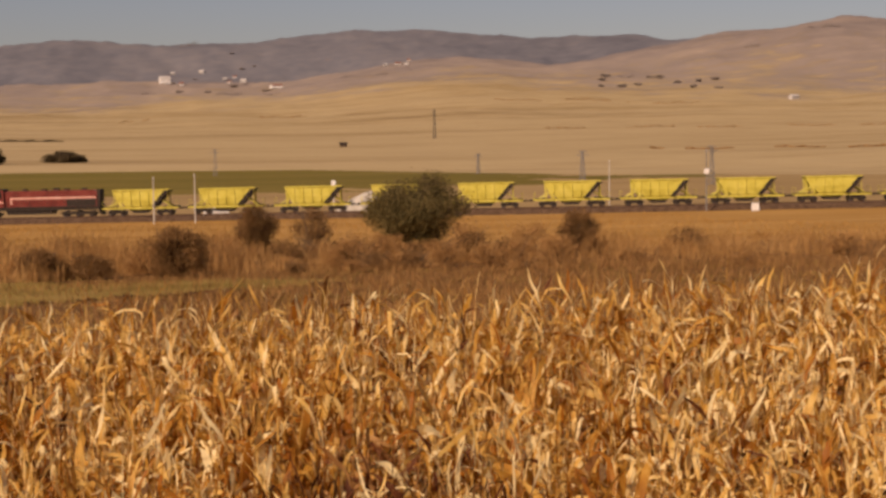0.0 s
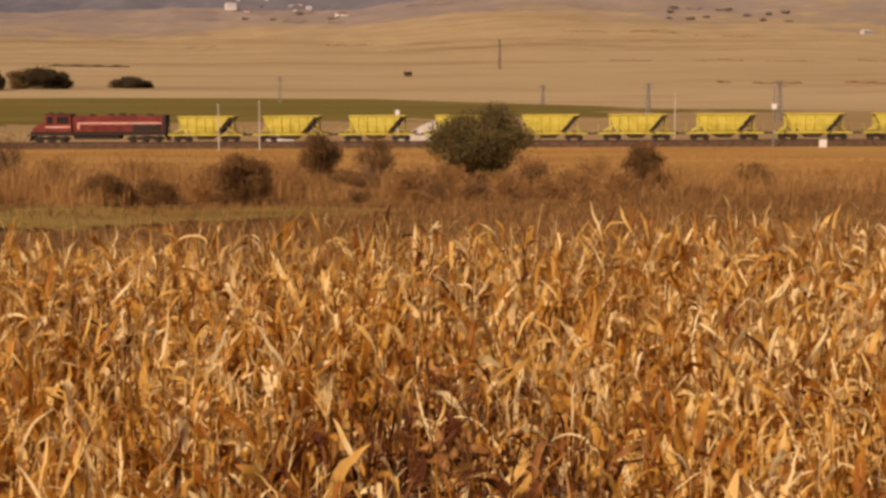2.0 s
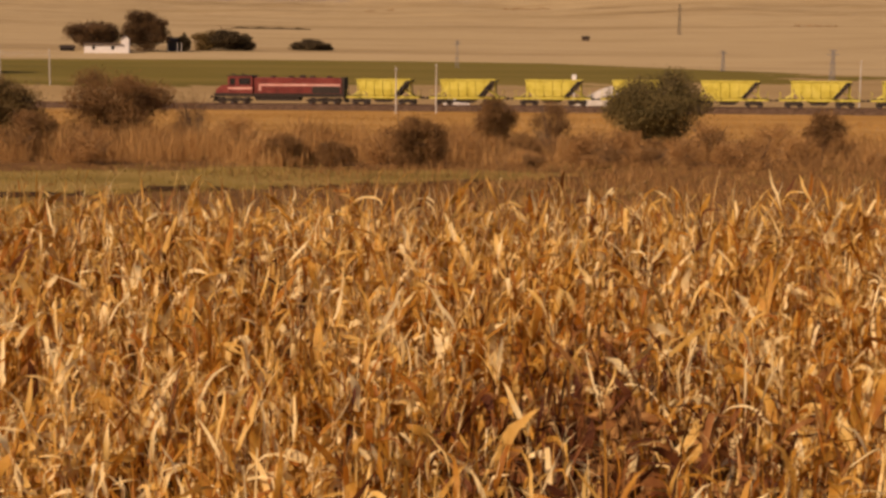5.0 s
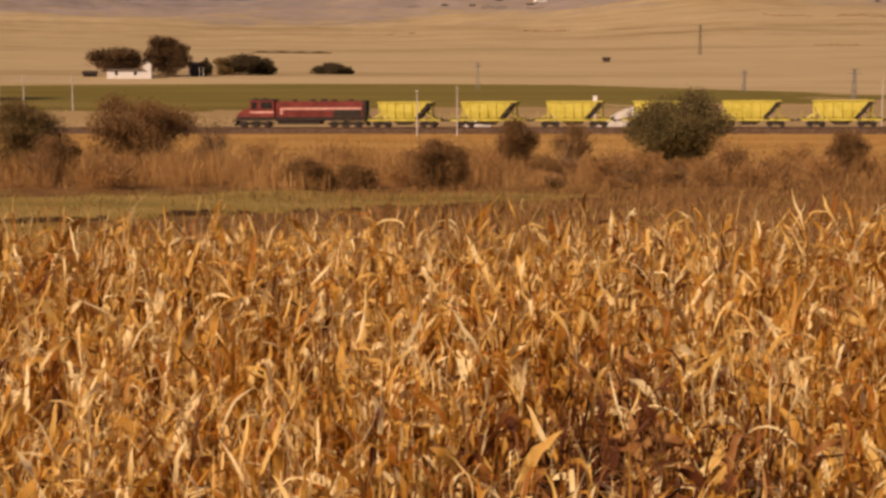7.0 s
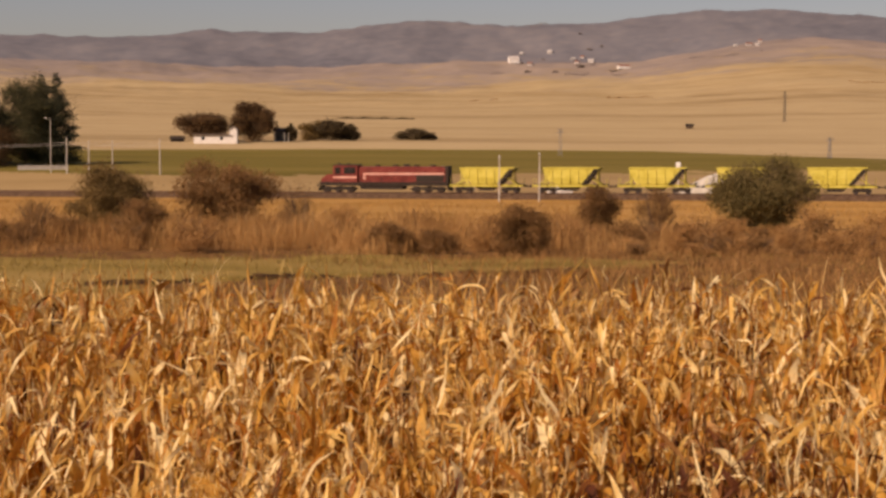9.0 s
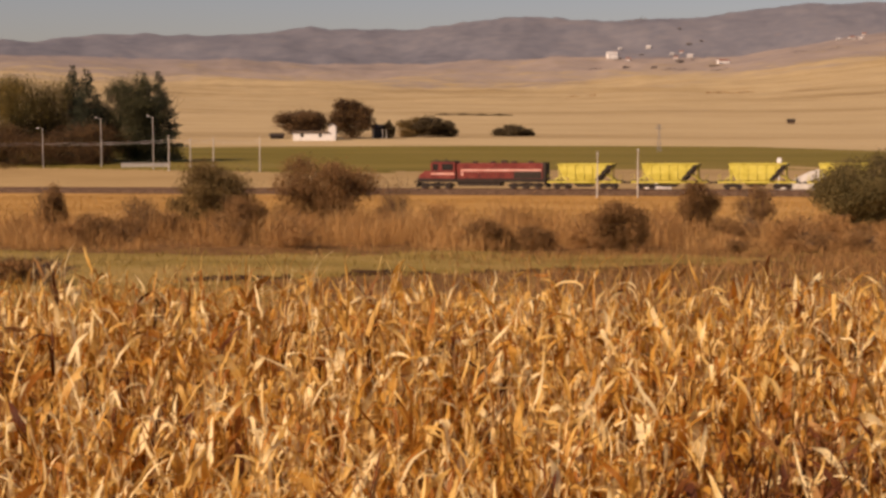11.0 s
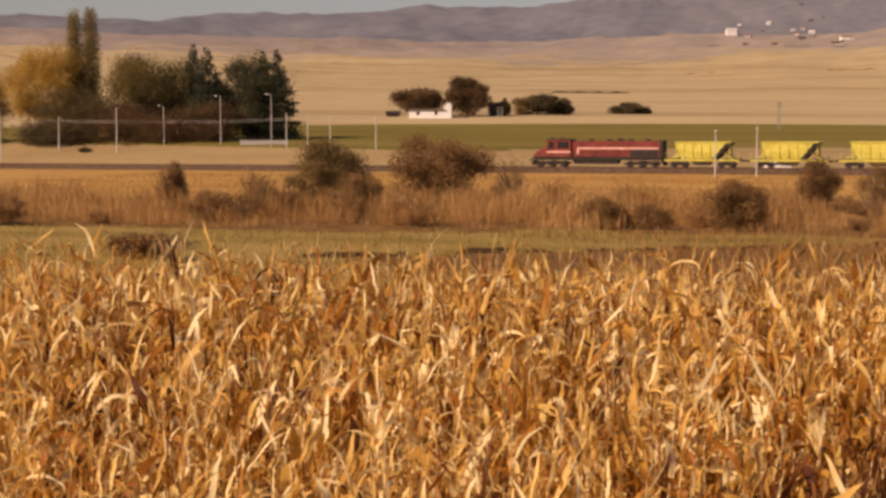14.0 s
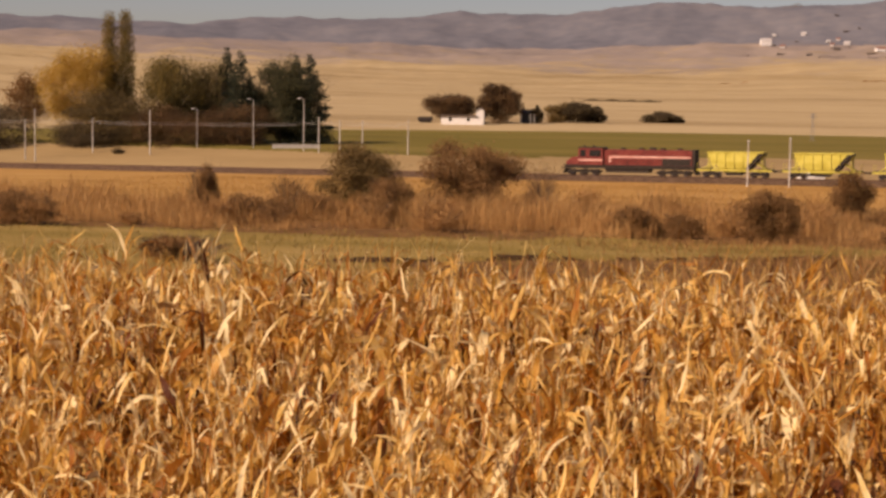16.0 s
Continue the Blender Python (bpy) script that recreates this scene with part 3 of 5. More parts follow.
pts2, s2_, d2_ = scatter(rng, 60000, -14, 46, 40, 80)
tall2 = rng.uniform(0.1, 0.45, len(pts2)) * (1 + np.clip(relief(pts2[:, 0] * 26, pts2[:, 1] * 26), 0, 1.5))
soft = rng.random(len(pts2)) < np.clip((s2_ + 4 + 5 * relief(pts2[:, 0] * 20, pts2[:, 1] * 20)) / 18, 0.03, 1)
pts2, tall2 = pts2[soft], tall2[soft]
blades("rough_grass", pts2, tall2, rng.uniform(0.008, 0.022, len(pts2)), M_ROUGH, "rough russet grass in the damp hollow", "grass", 8, droop=0.8, k=3)
blades("meadow_grass", pts, tall, rng.uniform(0.01, 0.03, len(pts)), M_MEADOW, "short grazed olive meadow grass", "grass", 4, droop=0.8, k=3)
pts, s_, d_ = scatter(rng, 26000, -75, 85, 106, 226)
pts = pts[pts @ TN < RAIL_D - 6]
tall = rng.uniform(0.12, 0.4, len(pts))
blades("stubble_grass", pts, tall, rng.uniform(0.02, 0.06, len(pts)), M_GOLD, "golden dry stubble grass beside the railway", "grass", 6, droop=0.6, k=3)


pts, s_, d_ = scatter(rng, 26000, -34, 40, 31.5, 50)
tall = rng.uniform(0.2, 0.75, len(pts)) * (1 + 0.5 * np.clip(relief(pts[:, 0] * 40, pts[:, 1] * 40), -0.6, 1.2))
blades("field_margin_grass", pts, tall, rng.uniform(0.004, 0.011, len(pts)), M_REED, "dry pale grass along the edge of the maize", "grass", 9, droop=0.7, k=3)


# ---------------------------------------------------------------- trees and bushes
def leaf_cards(rng, centres, size):
    """Small bent leaf clumps, two quads each, at the given centres."""
    n = len(centres)
    u = rng.normal(0, 1, (n, 3))
    u /= np.linalg.norm(u, axis=1)[:, None]
    w = np.cross(u, rng.normal(0, 1, (n, 3)))
    w /= np.linalg.norm(w, axis=1)[:, None]
    nn = np.cross(u, w)
    sz = size * rng.uniform(0.6, 1.35, n)[:, None]
    a, b = u * sz, w * sz * 0.55
    lift = nn * sz * 0.3
    v = np.stack([centres - a - lift, centres - b * 1.0, centres + b * 1.0, centres + a - lift, centres + a * 0.1 + b * 0.2 + lift * 0.6], 1)
    base = np.arange(n)[:, None] * 5
    f = np.concatenate([base + np.array([[0, 1, 4, 2]]), base + np.array([[1, 3, 2, 4]])], 0)
    return v.reshape(-1, 3), f


def limbs(bm, rng, height_m, spread, count, radius, low=0.25):
    """A tapered leaning trunk with limbs that fork once."""
    knots = [Vector((0, 0, -0.15))]
    for i in range(1, 5):
        knots.append(Vector((rng.normal(0, 0.04) * height_m, rng.normal(0, 0.04) * height_m, height_m * 0.72 * i / 4)))
    for i in range(4):
        rod(bm, knots[i], knots[i + 1], radius * (1 - 0.2 * i), radius * (0.8 - 0.2 * i), 7)
    for i in range(count):
        t = low + (0.95 - low) * i / count
        p = knots[0].lerp(knots[-1], t)
        a = rng.uniform(0, 2 * math.pi)
        q = p + Vector((math.cos(a) * spread * rng.uniform(0.4, 0.7), math.sin(a) * spread * rng.uniform(0.4, 0.7), height_m * rng.uniform(0.08, 0.22)))
        rod(bm, p, q, radius * 0.4 * (1.1 - t), radius * 0.2, 5)
        for _ in range(2):
            w = q + Vector((rng.normal(0, 0.25) * spread, rng.normal(0, 0.25) * spread, height_m * rng.uniform(0.03, 0.16)))
            rod(bm, q, w, radius * 0.2, radius * 0.06, 4)


def crown_points(rng, n, blobs):
    """Points crowded towards the skins of overlapping blobs (x, y, z, rx, ry, rz)."""
    blobs = np.asarray(blobs, float)
    vol = (blobs[:, 3] * blobs[:, 4] * blobs[:, 5]) ** 0.8
    pick = rng.choice(len(blobs), n, p=vol / vol.sum())
    u = rng.normal(0, 1, (n, 3))
    u /= np.linalg.norm(u, axis=1)[:, None]
    r = rng.random(n) ** 0.45 * (1 + rng.normal(0, 0.16, n))
    return blobs[pick, :3] + u * r[:, None] * blobs[pick, 3:]


def round_blobs(rng, w, h, count, foot=0.1, squash=0.36):
    """A rounded uneven crown of many small blobs inside an ellipsoid."""
    out = []
    for _ in range(count):
        u = rng.normal(0, 1, 3)
        u /= np.linalg.norm(u)
        r = rng.uniform(0.45, 0.78)
        c = np.array([u[0] * w / 2 * r, u[1] * w / 2 * r, h * (foot + (1 - foot) * (0.5 + 0.5 * u[2] * r))])
        k = rng.uniform(0.7, 1.2) * squash
        out.append([*c, w * 0.5 * k, w * 0.5 * k, h * 0.5 * k * 0.9])
    out.append([0, 0, h * (0.5 + foot / 2), w * 0.36, w * 0.36, h * (1 - foot) * 0.36])
    return out


def plant(name, where, w, h, leaves, size, material, label, category, seed, foot=0.05, count=16, squash=0.36, blobs=None, trunk=0.07, group="", twigs=0):
    rng = np.random.default_rng(seed)
    ob = thing(name, Matrix.Translation(where), label, category, group)
    bm = bmesh.new()
    limbs(bm, rng, h, w * 0.5, 9, trunk)
    if twigs:
        for _ in range(twigs):
            a, e = rng.uniform(0, 2 * math.pi), rng.uniform(0.1, 0.95)
            p = Vector((math.cos(a) * w * 0.12, math.sin(a) * w * 0.12, h * rng.uniform(0.0, 0.5)))
            q = p + Vector((math.cos(a) * w * 0.45 * e, math.sin(a) * w * 0.45 * e, h * rng.uniform(0.3, 0.55)))
            rod(bm, p, q, 0.02, 0.006, 3)
    part("trunk", bm, M_BARK, ob)
    if size < 0.14:
        leaves, size = int(leaves * 1.7), size * 0.72
    v, f = leaf_cards(rng, crown_points(rng, leaves, blobs if blobs is not None else round_blobs(rng, w, h, count, foot, squash)), size)
    part("crown", mesh_from("crown", v, f, material), None, ob)
    return ob


plant("willow_tree", polar(8.2, 118), 9.2, 6.5, 20800, 0.13, M_OLIVE, "broad olive-green willow standing among dry reeds", "tree", 21, foot=-0.15, count=24)
plant("bush", polar(-1.05, 79), 3.6, 3.2, 11200, 0.075, M_BROWNLEAF, "rounded dark brown bush at the meadow edge", "bush", 22, foot=-0.15, count=18)
plant("bush", polar(1.97, 100), 3.3, 4.3, 5760, 0.085, M_BROWNLEAF, "upright russet bush among dry reeds", "bush", 23, foot=-0.12)
plant("bush", polar(4.1, 101), 3.6, 3.6, 2400, 0.075, M_BROWNLEAF, "thin twiggy half-bare bush among dry reeds", "bush", 24, foot=0.1, twigs=70)
plant("small_tree", polar(14.2, 93), 2.9, 3.1, 5120, 0.085, M_BROWNLEAF, "small round russet tree on a thin stem", "tree", 25, foot=0.2)
plant("bush", polar(-12.35, 108), 8.3, 6.2, 24000, 0.11, M_BROWNLEAF, "large spreading russet bush before the railway", "bush", 26, foot=-0.15, count=24)
plant("bush", polar(-16.2, 106), 7.6, 5.4, 15000, 0.11, M_OLIVEBROWN, "large open olive-brown bush before the railway", "bush", 27, foot=-0.15, count=18, squash=0.33)
plant("bush", polar(-15.3, 90), 3.3, 3.2, 5120, 0.08, M_BROWNLEAF, "small tawny bush among reeds", "bush", 28, foot=-0.12)
plant("bush", polar(-22.45, 92), 2.3, 3.9, 4480, 0.085, M_BROWNLEAF, "upright thin russet bush among reeds", "bush", 29, foot=-0.12, twigs=40)
plant("bush", polar(-21.0, 90), 3.0, 2.2, 3040, 0.08, M_BROWNLEAF, "low brown thicket among reeds", "bush", 30, foot=-0.12)
plant("bush", polar(-19.2, 96), 3.4, 3.0, 672, 0.07, M_BROWNLEAF, "bare thin twiggy shrub among reeds", "bush", 36, foot=0.1, twigs=90)
plant("bush", polar(-5.95, 81), 3.0, 1.9, 3680, 0.075, M_BROWNLEAF, "low dark brown thicket at the ditch", "bush", 31, foot=-0.12)
plant("bush", polar(-4.25, 81), 2.8, 1.7, 3200, 0.075, M_BROWNLEAF, "low dark brown thicket at the ditch", "bush", 32, foot=-0.12)
plant("bush", polar(-9.5, 100), 3.0, 4.0, 672, 0.07, M_BROWNLEAF, "bare thin twiggy shrub", "bush", 33, foot=0.2, twigs=90)
plant("bush", polar(-28.9, 86), 4.4, 2.2, 4200, 0.08, M_BROWNLEAF, "low brown thicket among reeds", "bush", 35, foot=-0.12)
shrub_rng = np.random.default_rng(91)
for i in range(84):
    az_s = shrub_rng.uniform(-31, 13) if i < 70 else shrub_rng.uniform(6, 26)
    w_s = shrub_rng.uniform(1.4, 3.8)
    plant("shrub", polar(az_s, shrub_rng.uniform(80, 104)), w_s, w_s * shrub_rng.uniform(0.45, 0.75), int(420 * w_s), 0.075, (M_BROWNLEAF, M_TAWNY, M_TAWNY)[i % 3],
          "low tawny shrub among the dry reeds", "shrub", 300 + i, foot=-0.15, count=9, trunk=0.03, group="shrubs in the reeds", twigs=12)
plant("brush_pile", polar(-23.3, 58), 4.0, 1.15, 1900, 0.08, M_ROUGH, "heap of dead weeds and brush on the meadow", "brush pile", 34, foot=-0.12, twigs=200, trunk=0.03)

# farmstead on the far field
plant("tree", polar(-12.95, 514), 20.0, 11.4, 11000, 0.34, M_THICKET, "dark rounded russet tree behind the white farmhouse", "tree", 41, foot=0.0, count=22, trunk=0.2)
plant("tree", polar(-11.2, 512), 17.5, 14.0, 11500, 0.34, M_THICKET, "tall dark russet tree beside the white farmhouse", "tree", 42, foot=-0.08, count=22, trunk=0.2)
plant("tree", polar(-8.95, 528), 12.0, 7.6, 4600, 0.32, M_OLIVEBROWN, "olive-brown rounded tree on the farm's field edge", "tree", 43, foot=-0.2)
plant("tree", polar(-8.2, 526), 12.5, 9.0, 5400, 0.32, M_DARKLEAF, "dark rounded tree on the farm's field edge", "tree", 44, foot=-0.2)
plant("tree", polar(-7.55, 528), 9.0, 6.6, 3600, 0.32, M_DARKLEAF, "small dark tree on the farm's field edge", "tree", 47, foot=-0.2)
plant("bush", polar(-9.75, 512), 4.5, 6.2, 2400, 0.3, M_DARKLEAF, "dark upright bush beside the farm shed", "bush", 45, foot=-0.15)
plant("hedge", polar(-5.1, 545), 16.5, 4.8, 4600, 0.3, M_DARKLEAF, "dense dark hedge alone on the stubble", "hedge", 46, foot=-0.35, count=26)
plant("hedge", polar(-4.45, 545), 6.0, 2.8, 1500, 0.3, M_DARKLEAF, "low dark end of the hedge on the stubble", "hedge", 48, foot=-0.3)


def field_edge(az0, az1, d, h, seed, material=M_DARKLEAF, broken=True):
    """A long low bank of dead weeds between two fields."""
    rng = np.random.default_rng(seed)
    n = 1000
    a = rng.uniform(az0, az1, n)
    if broken:
        a = a[np.sin(a * 2.1 + seed) + 0.6 * np.sin(a * 5.3 + 2 * seed) > -0.35]
    n = len(a)
    dd = d + rng.normal(0, 1.0, n) + 8 * broken * np.sin(a * 1.3 + seed)
    x, y = np.sin(np.radians(a)) * dd, np.cos(np.radians(a)) * dd
    c = np.stack([x, y, height(x, y) + rng.random(n) * h * (0.6 + 0.4 * np.sin(a * 9 + seed))], 1)
    v, f = leaf_cards(rng, c, 0.55)
    tagged(new("field_edge", mesh_from("field_edge", v, f, material)), "low dark bank of weeds between two stubble fields", "field edge", "field edges", "stuff")


field_edge(-8.0, -5.05, 815, 0.8, 1, broken=False)
field_edge(13.0, 26.5, 950, 0.7, 4, M_ROUGH)
field_edge(17.0, 27.0, 620, 0.6, 5, M_ROUGH)
field_edge(-31.0, -24.0, 900, 1.2, 6, M_ROUGH)
field_edge(-3.0, 4.0, 1350, 1.5, 7, M_ROUGH)
field_edge(11.0, 19.0, 1500, 1.8, 8, M_ROUGH)

field_edge(20.5, 22.6, 2450, 5.0, 9, M_HAZED_SCRUB)
field_edge(22.8, 24.6, 2560, 4.0, 10, M_HAZED_SCRUB)
field_edge(14.8, 16.4, 2200, 6.0, 11, M_HAZED_SCRUB)
field_edge(-2.2, 0.4, 2350, 5.0, 12, M_HAZED_SCRUB)
field_edge(0.6, 3.0, 2280, 5.0, 13, M_HAZED_SCRUB)
field_edge(5.0, 8.0, 2400, 4.0, 14, M_HAZED_SCRUB)
field_edge(-10.0, -6.5, 2500, 4.0, 15, M_HAZED_SCRUB)
field_edge(-0.7, 0.0, 3890, 9.0, 16, M_HAZED_SCRUB)

# grove beyond the railway
def beyond(az, dip, more):
    """A place so many metres beyond the one where the ground is seen at a given angle."""
    p = seat(az, dip)
    return polar(az, math.hypot(p.x, p.y) + more)


def grove_plant(name, az, dip, more, spread, top, leaves, size, material, label, category, seed, **kw):
    """A tree or thicket given by its bearing, foot, angular spread and top."""
    p = beyond(az, dip, more)
    w = math.hypot(p.x, p.y) * radians(spread) * 1.14
    return plant(name, p, w, rise(p, top) * 1.04, leaves, size, material, label, category, seed, **kw)


p = beyond(-25.5, -1.4, 36)
poplar_h = rise(p, 3.85)
twin = [[x, 0.3 * x, (poplar_h - top) * k / 16, 2.9 * (1 - 0.4 * (k / 16) ** 2), 2.9 * (1 - 0.4 * (k / 16) ** 2), 2.0] for x, top in ((-2.0, 2.2), (1.6, 1.6)) for k in range(1, 17)]
plant("poplar_tree", p, 7.4, poplar_h, 24000, 0.2, M_POPLAR, "tall slender olive poplar with two stems", "tree", 51, blobs=twin, trunk=0.25)
grove_plant("golden_tree", -26.8, -1.4, 30, 3.3, 2.95, 30000, 0.2, M_GOLDLEAF, "broad golden autumn tree", "tree", 52, foot=-0.04, count=60, squash=0.26, trunk=0.25)
grove_plant("golden_tree", -23.5, -1.35, 28, 2.9, 2.35, 24000, 0.2, M_TURNING, "rounded tree turning from green to gold", "tree", 53, foot=0.0, count=44, squash=0.3, trunk=0.25)
grove_plant("tree", -22.15, -1.3, 32, 1.9, 2.2, 14000, 0.21, M_OLIVE, "slender olive tree in the grove", "tree", 54, foot=-0.04, count=30, trunk=0.2)
grove_plant("tree", -19.5, -1.15, 20, 2.8, 2.4, 30000, 0.2, M_DKGREEN, "broad dark green tree at the grove's edge", "tree", 55, foot=-0.1, count=50, squash=0.3, trunk=0.25)
grove_plant("tree", -28.9, -1.4, 50, 1.7, 1.5, 7500, 0.22, M_BROWNLEAF, "dark brown tree behind the grove", "tree", 56, foot=0.1, trunk=0.2)
grove_plant("bush", -25.6, -1.42, 20, 4.9, 1.1, 30000, 0.19, M_BRAMBLE, "wide olive-brown thicket before the grove", "bush", 57, foot=-0.5, count=54, squash=0.28)
grove_plant("bush", -26.5, -1.42, 12, 3.0, -0.2, 10000, 0.19, M_DARKLEAF, "low dark thicket before the grove", "bush", 65, foot=-0.4, count=34)
grove_plant("bush", -23.6, -1.4, 14, 3.2, 0.45, 12000, 0.19, M_THICKET, "dark russet thicket before the grove", "bush", 60, foot=-0.4, count=34)
grove_plant("bush", -21.2, -1.2, 15, 3.4, 0.65, 15000, 0.19, M_THICKET, "wide reddish thicket before the grove", "bush", 58, foot=-0.4, count=40)
grove_plant("bush", -30.1, -1.55, 14, 3.9, 0.45, 16000, 0.2, M_DARKLEAF, "dark thicket at the roadside", "bush", 59, foot=-0.4, count=40)
plant("brush_pile", seat(-25.55, -1.46), 3.6, 1.3, 900, 0.13, M_DARKLEAF, "dark heap of cut brush on the stubble", "brush pile", 66, foot=-0.2, trunk=0.03)


def conifer(az, dip, more, spread, top, seed, label):
    rng = np.random.default_rng(seed)
    where = beyond(az, dip, more)
    w, h = math.hypot(where.x, where.y) * radians(spread) * 1.1, rise(where, top)
    blobs = []
    for i in range(22):
        t = i / 21
        r = w / 2 * (1 - 0.95 * t) ** 0.7 * rng.uniform(0.85, 1.1)
        for a in rng.uniform(0, 2 * math.pi, 6):
            blobs.append([math.cos(a) * r * 0.62, math.sin(a) * r * 0.62, h * (0.05 + 0.93 * t), max(r * 0.4, 0.25), max(r * 0.4, 0.25), h * 0.022 + 0.15])
        blobs.append([0, 0, h * (0.05 + 0.93 * t), r * 0.6 + 0.1, r * 0.6 + 0.1, h * 0.03])
    return plant("conifer_tree", where, w, h, 15000, 0.2, M_CONIFER, label, "tree", seed, blobs=blobs, trunk=0.2)


conifer(-21.0, -1.2, 20, 2.2, 2.45, 61, "dark broad spruce in the grove")
conifer(-21.5, -1.2, 28, 1.8, 2.55, 62, "dark slim spruce in the grove")
conifer(-18.4, -1.15, 18, 2.0, 2.35, 63, "dark spruce at the grove's edge")
conifer(-18.9, -1.15, 26, 1.8, 2.3, 64, "dark slim spruce in the grove")


# ---------------------------------------------------------------- railway
def build_track():
    turn = Matrix.Translation(rail_point(0)) @ TRACK_ROT
    L = 220
    bm = bmesh.new()
    prism(bm, [(-3.9, -1.25), (3.9, -1.25), (1.75, -0.24), (-1.75, -0.24)], -L, L)
    bmesh.ops.rotate(bm, verts=bm.verts, cent=(0, 0, 0), matrix=Matrix.Rotation(-math.pi / 2, 3, "Z"))
    bed = thing("railway_track", turn, "single railway track on dark rusty ballast", "railway", kind="structure")
    part("ballast", bm, M_BALLAST, bed)
    for y in (-0.75, 0.75):
        bm = bmesh.new()
        prism(bm, [(-0.07, -0.16), (0.07, -0.16), (0.015, -0.13), (0.015, -0.04), (0.036, -0.03), (0.036, 0), (-0.036, 0), (-0.036, -0.03), (-0.015, -0.04), (-0.015, -0.13)], -L, L)
        bmesh.ops.rotate(bm, verts=bm.verts, cent=(0, 0, 0), matrix=Matrix.Rotation(-math.pi / 2, 3, "Z"))
        bmesh.ops.translate(bm, verts=bm.verts, vec=(0, y, 0))
        part("rail", bm, M_RAIL, bed)
    bm = bmesh.new()
    for i in range(-250, 250):
        box(bm, i * 0.65 - 0.12, i * 0.65 + 0.12, -1.25, 1.25, -0.34, -0.162)
    tagged(part("sleeper", bm, M_SLEEPER, bed), kind="stuff")


build_track()


def wheelset(parent, x, r=0.46):
    for y in (-0.75, 0.75):
        bm = bmesh.new()
        rod(bm, (x, y - 0.07, r), (x, y + 0.07, r), r, r, 20)
        rod(bm, (x, y + math.copysign(0.071, y), r), (x, y + math.copysign(0.13, y), r), 0.13, 0.10, 10)
        part("wheel", bm, M_WHEEL, parent)
    part("axle", made(rod, (x, -0.7, r), (x, 0.7, r), 0.08), M_GRIME, parent)


def bogie(thing_ob, x, axles, half):
    bm = bmesh.new()
    for y in (-1.02, 1.02):
        prism(bm, [(x - half, 0.45), (x - half + 0.15, 0.38), (x - 0.5, 0.34), (x + 0.5, 0.34), (x + half - 0.15, 0.38), (x + half, 0.45), (x + half, 0.66), (x + 0.55, 0.84), (x - 0.55, 0.84), (x - half, 0.66)], y - 0.06, y + 0.06)
        for a in axles:
            box(bm, x + a - 0.15, x + a + 0.15, y - 0.13, y + 0.13, 0.3, 0.62, 0.02)
    box(bm, x - 0.22, x + 0.22, -1.0, 1.0, 0.5, 0.92)
    b = part("bogie", bm, M_GRIME, thing_ob)
    for a in axles:
        wheelset(b, x + a)


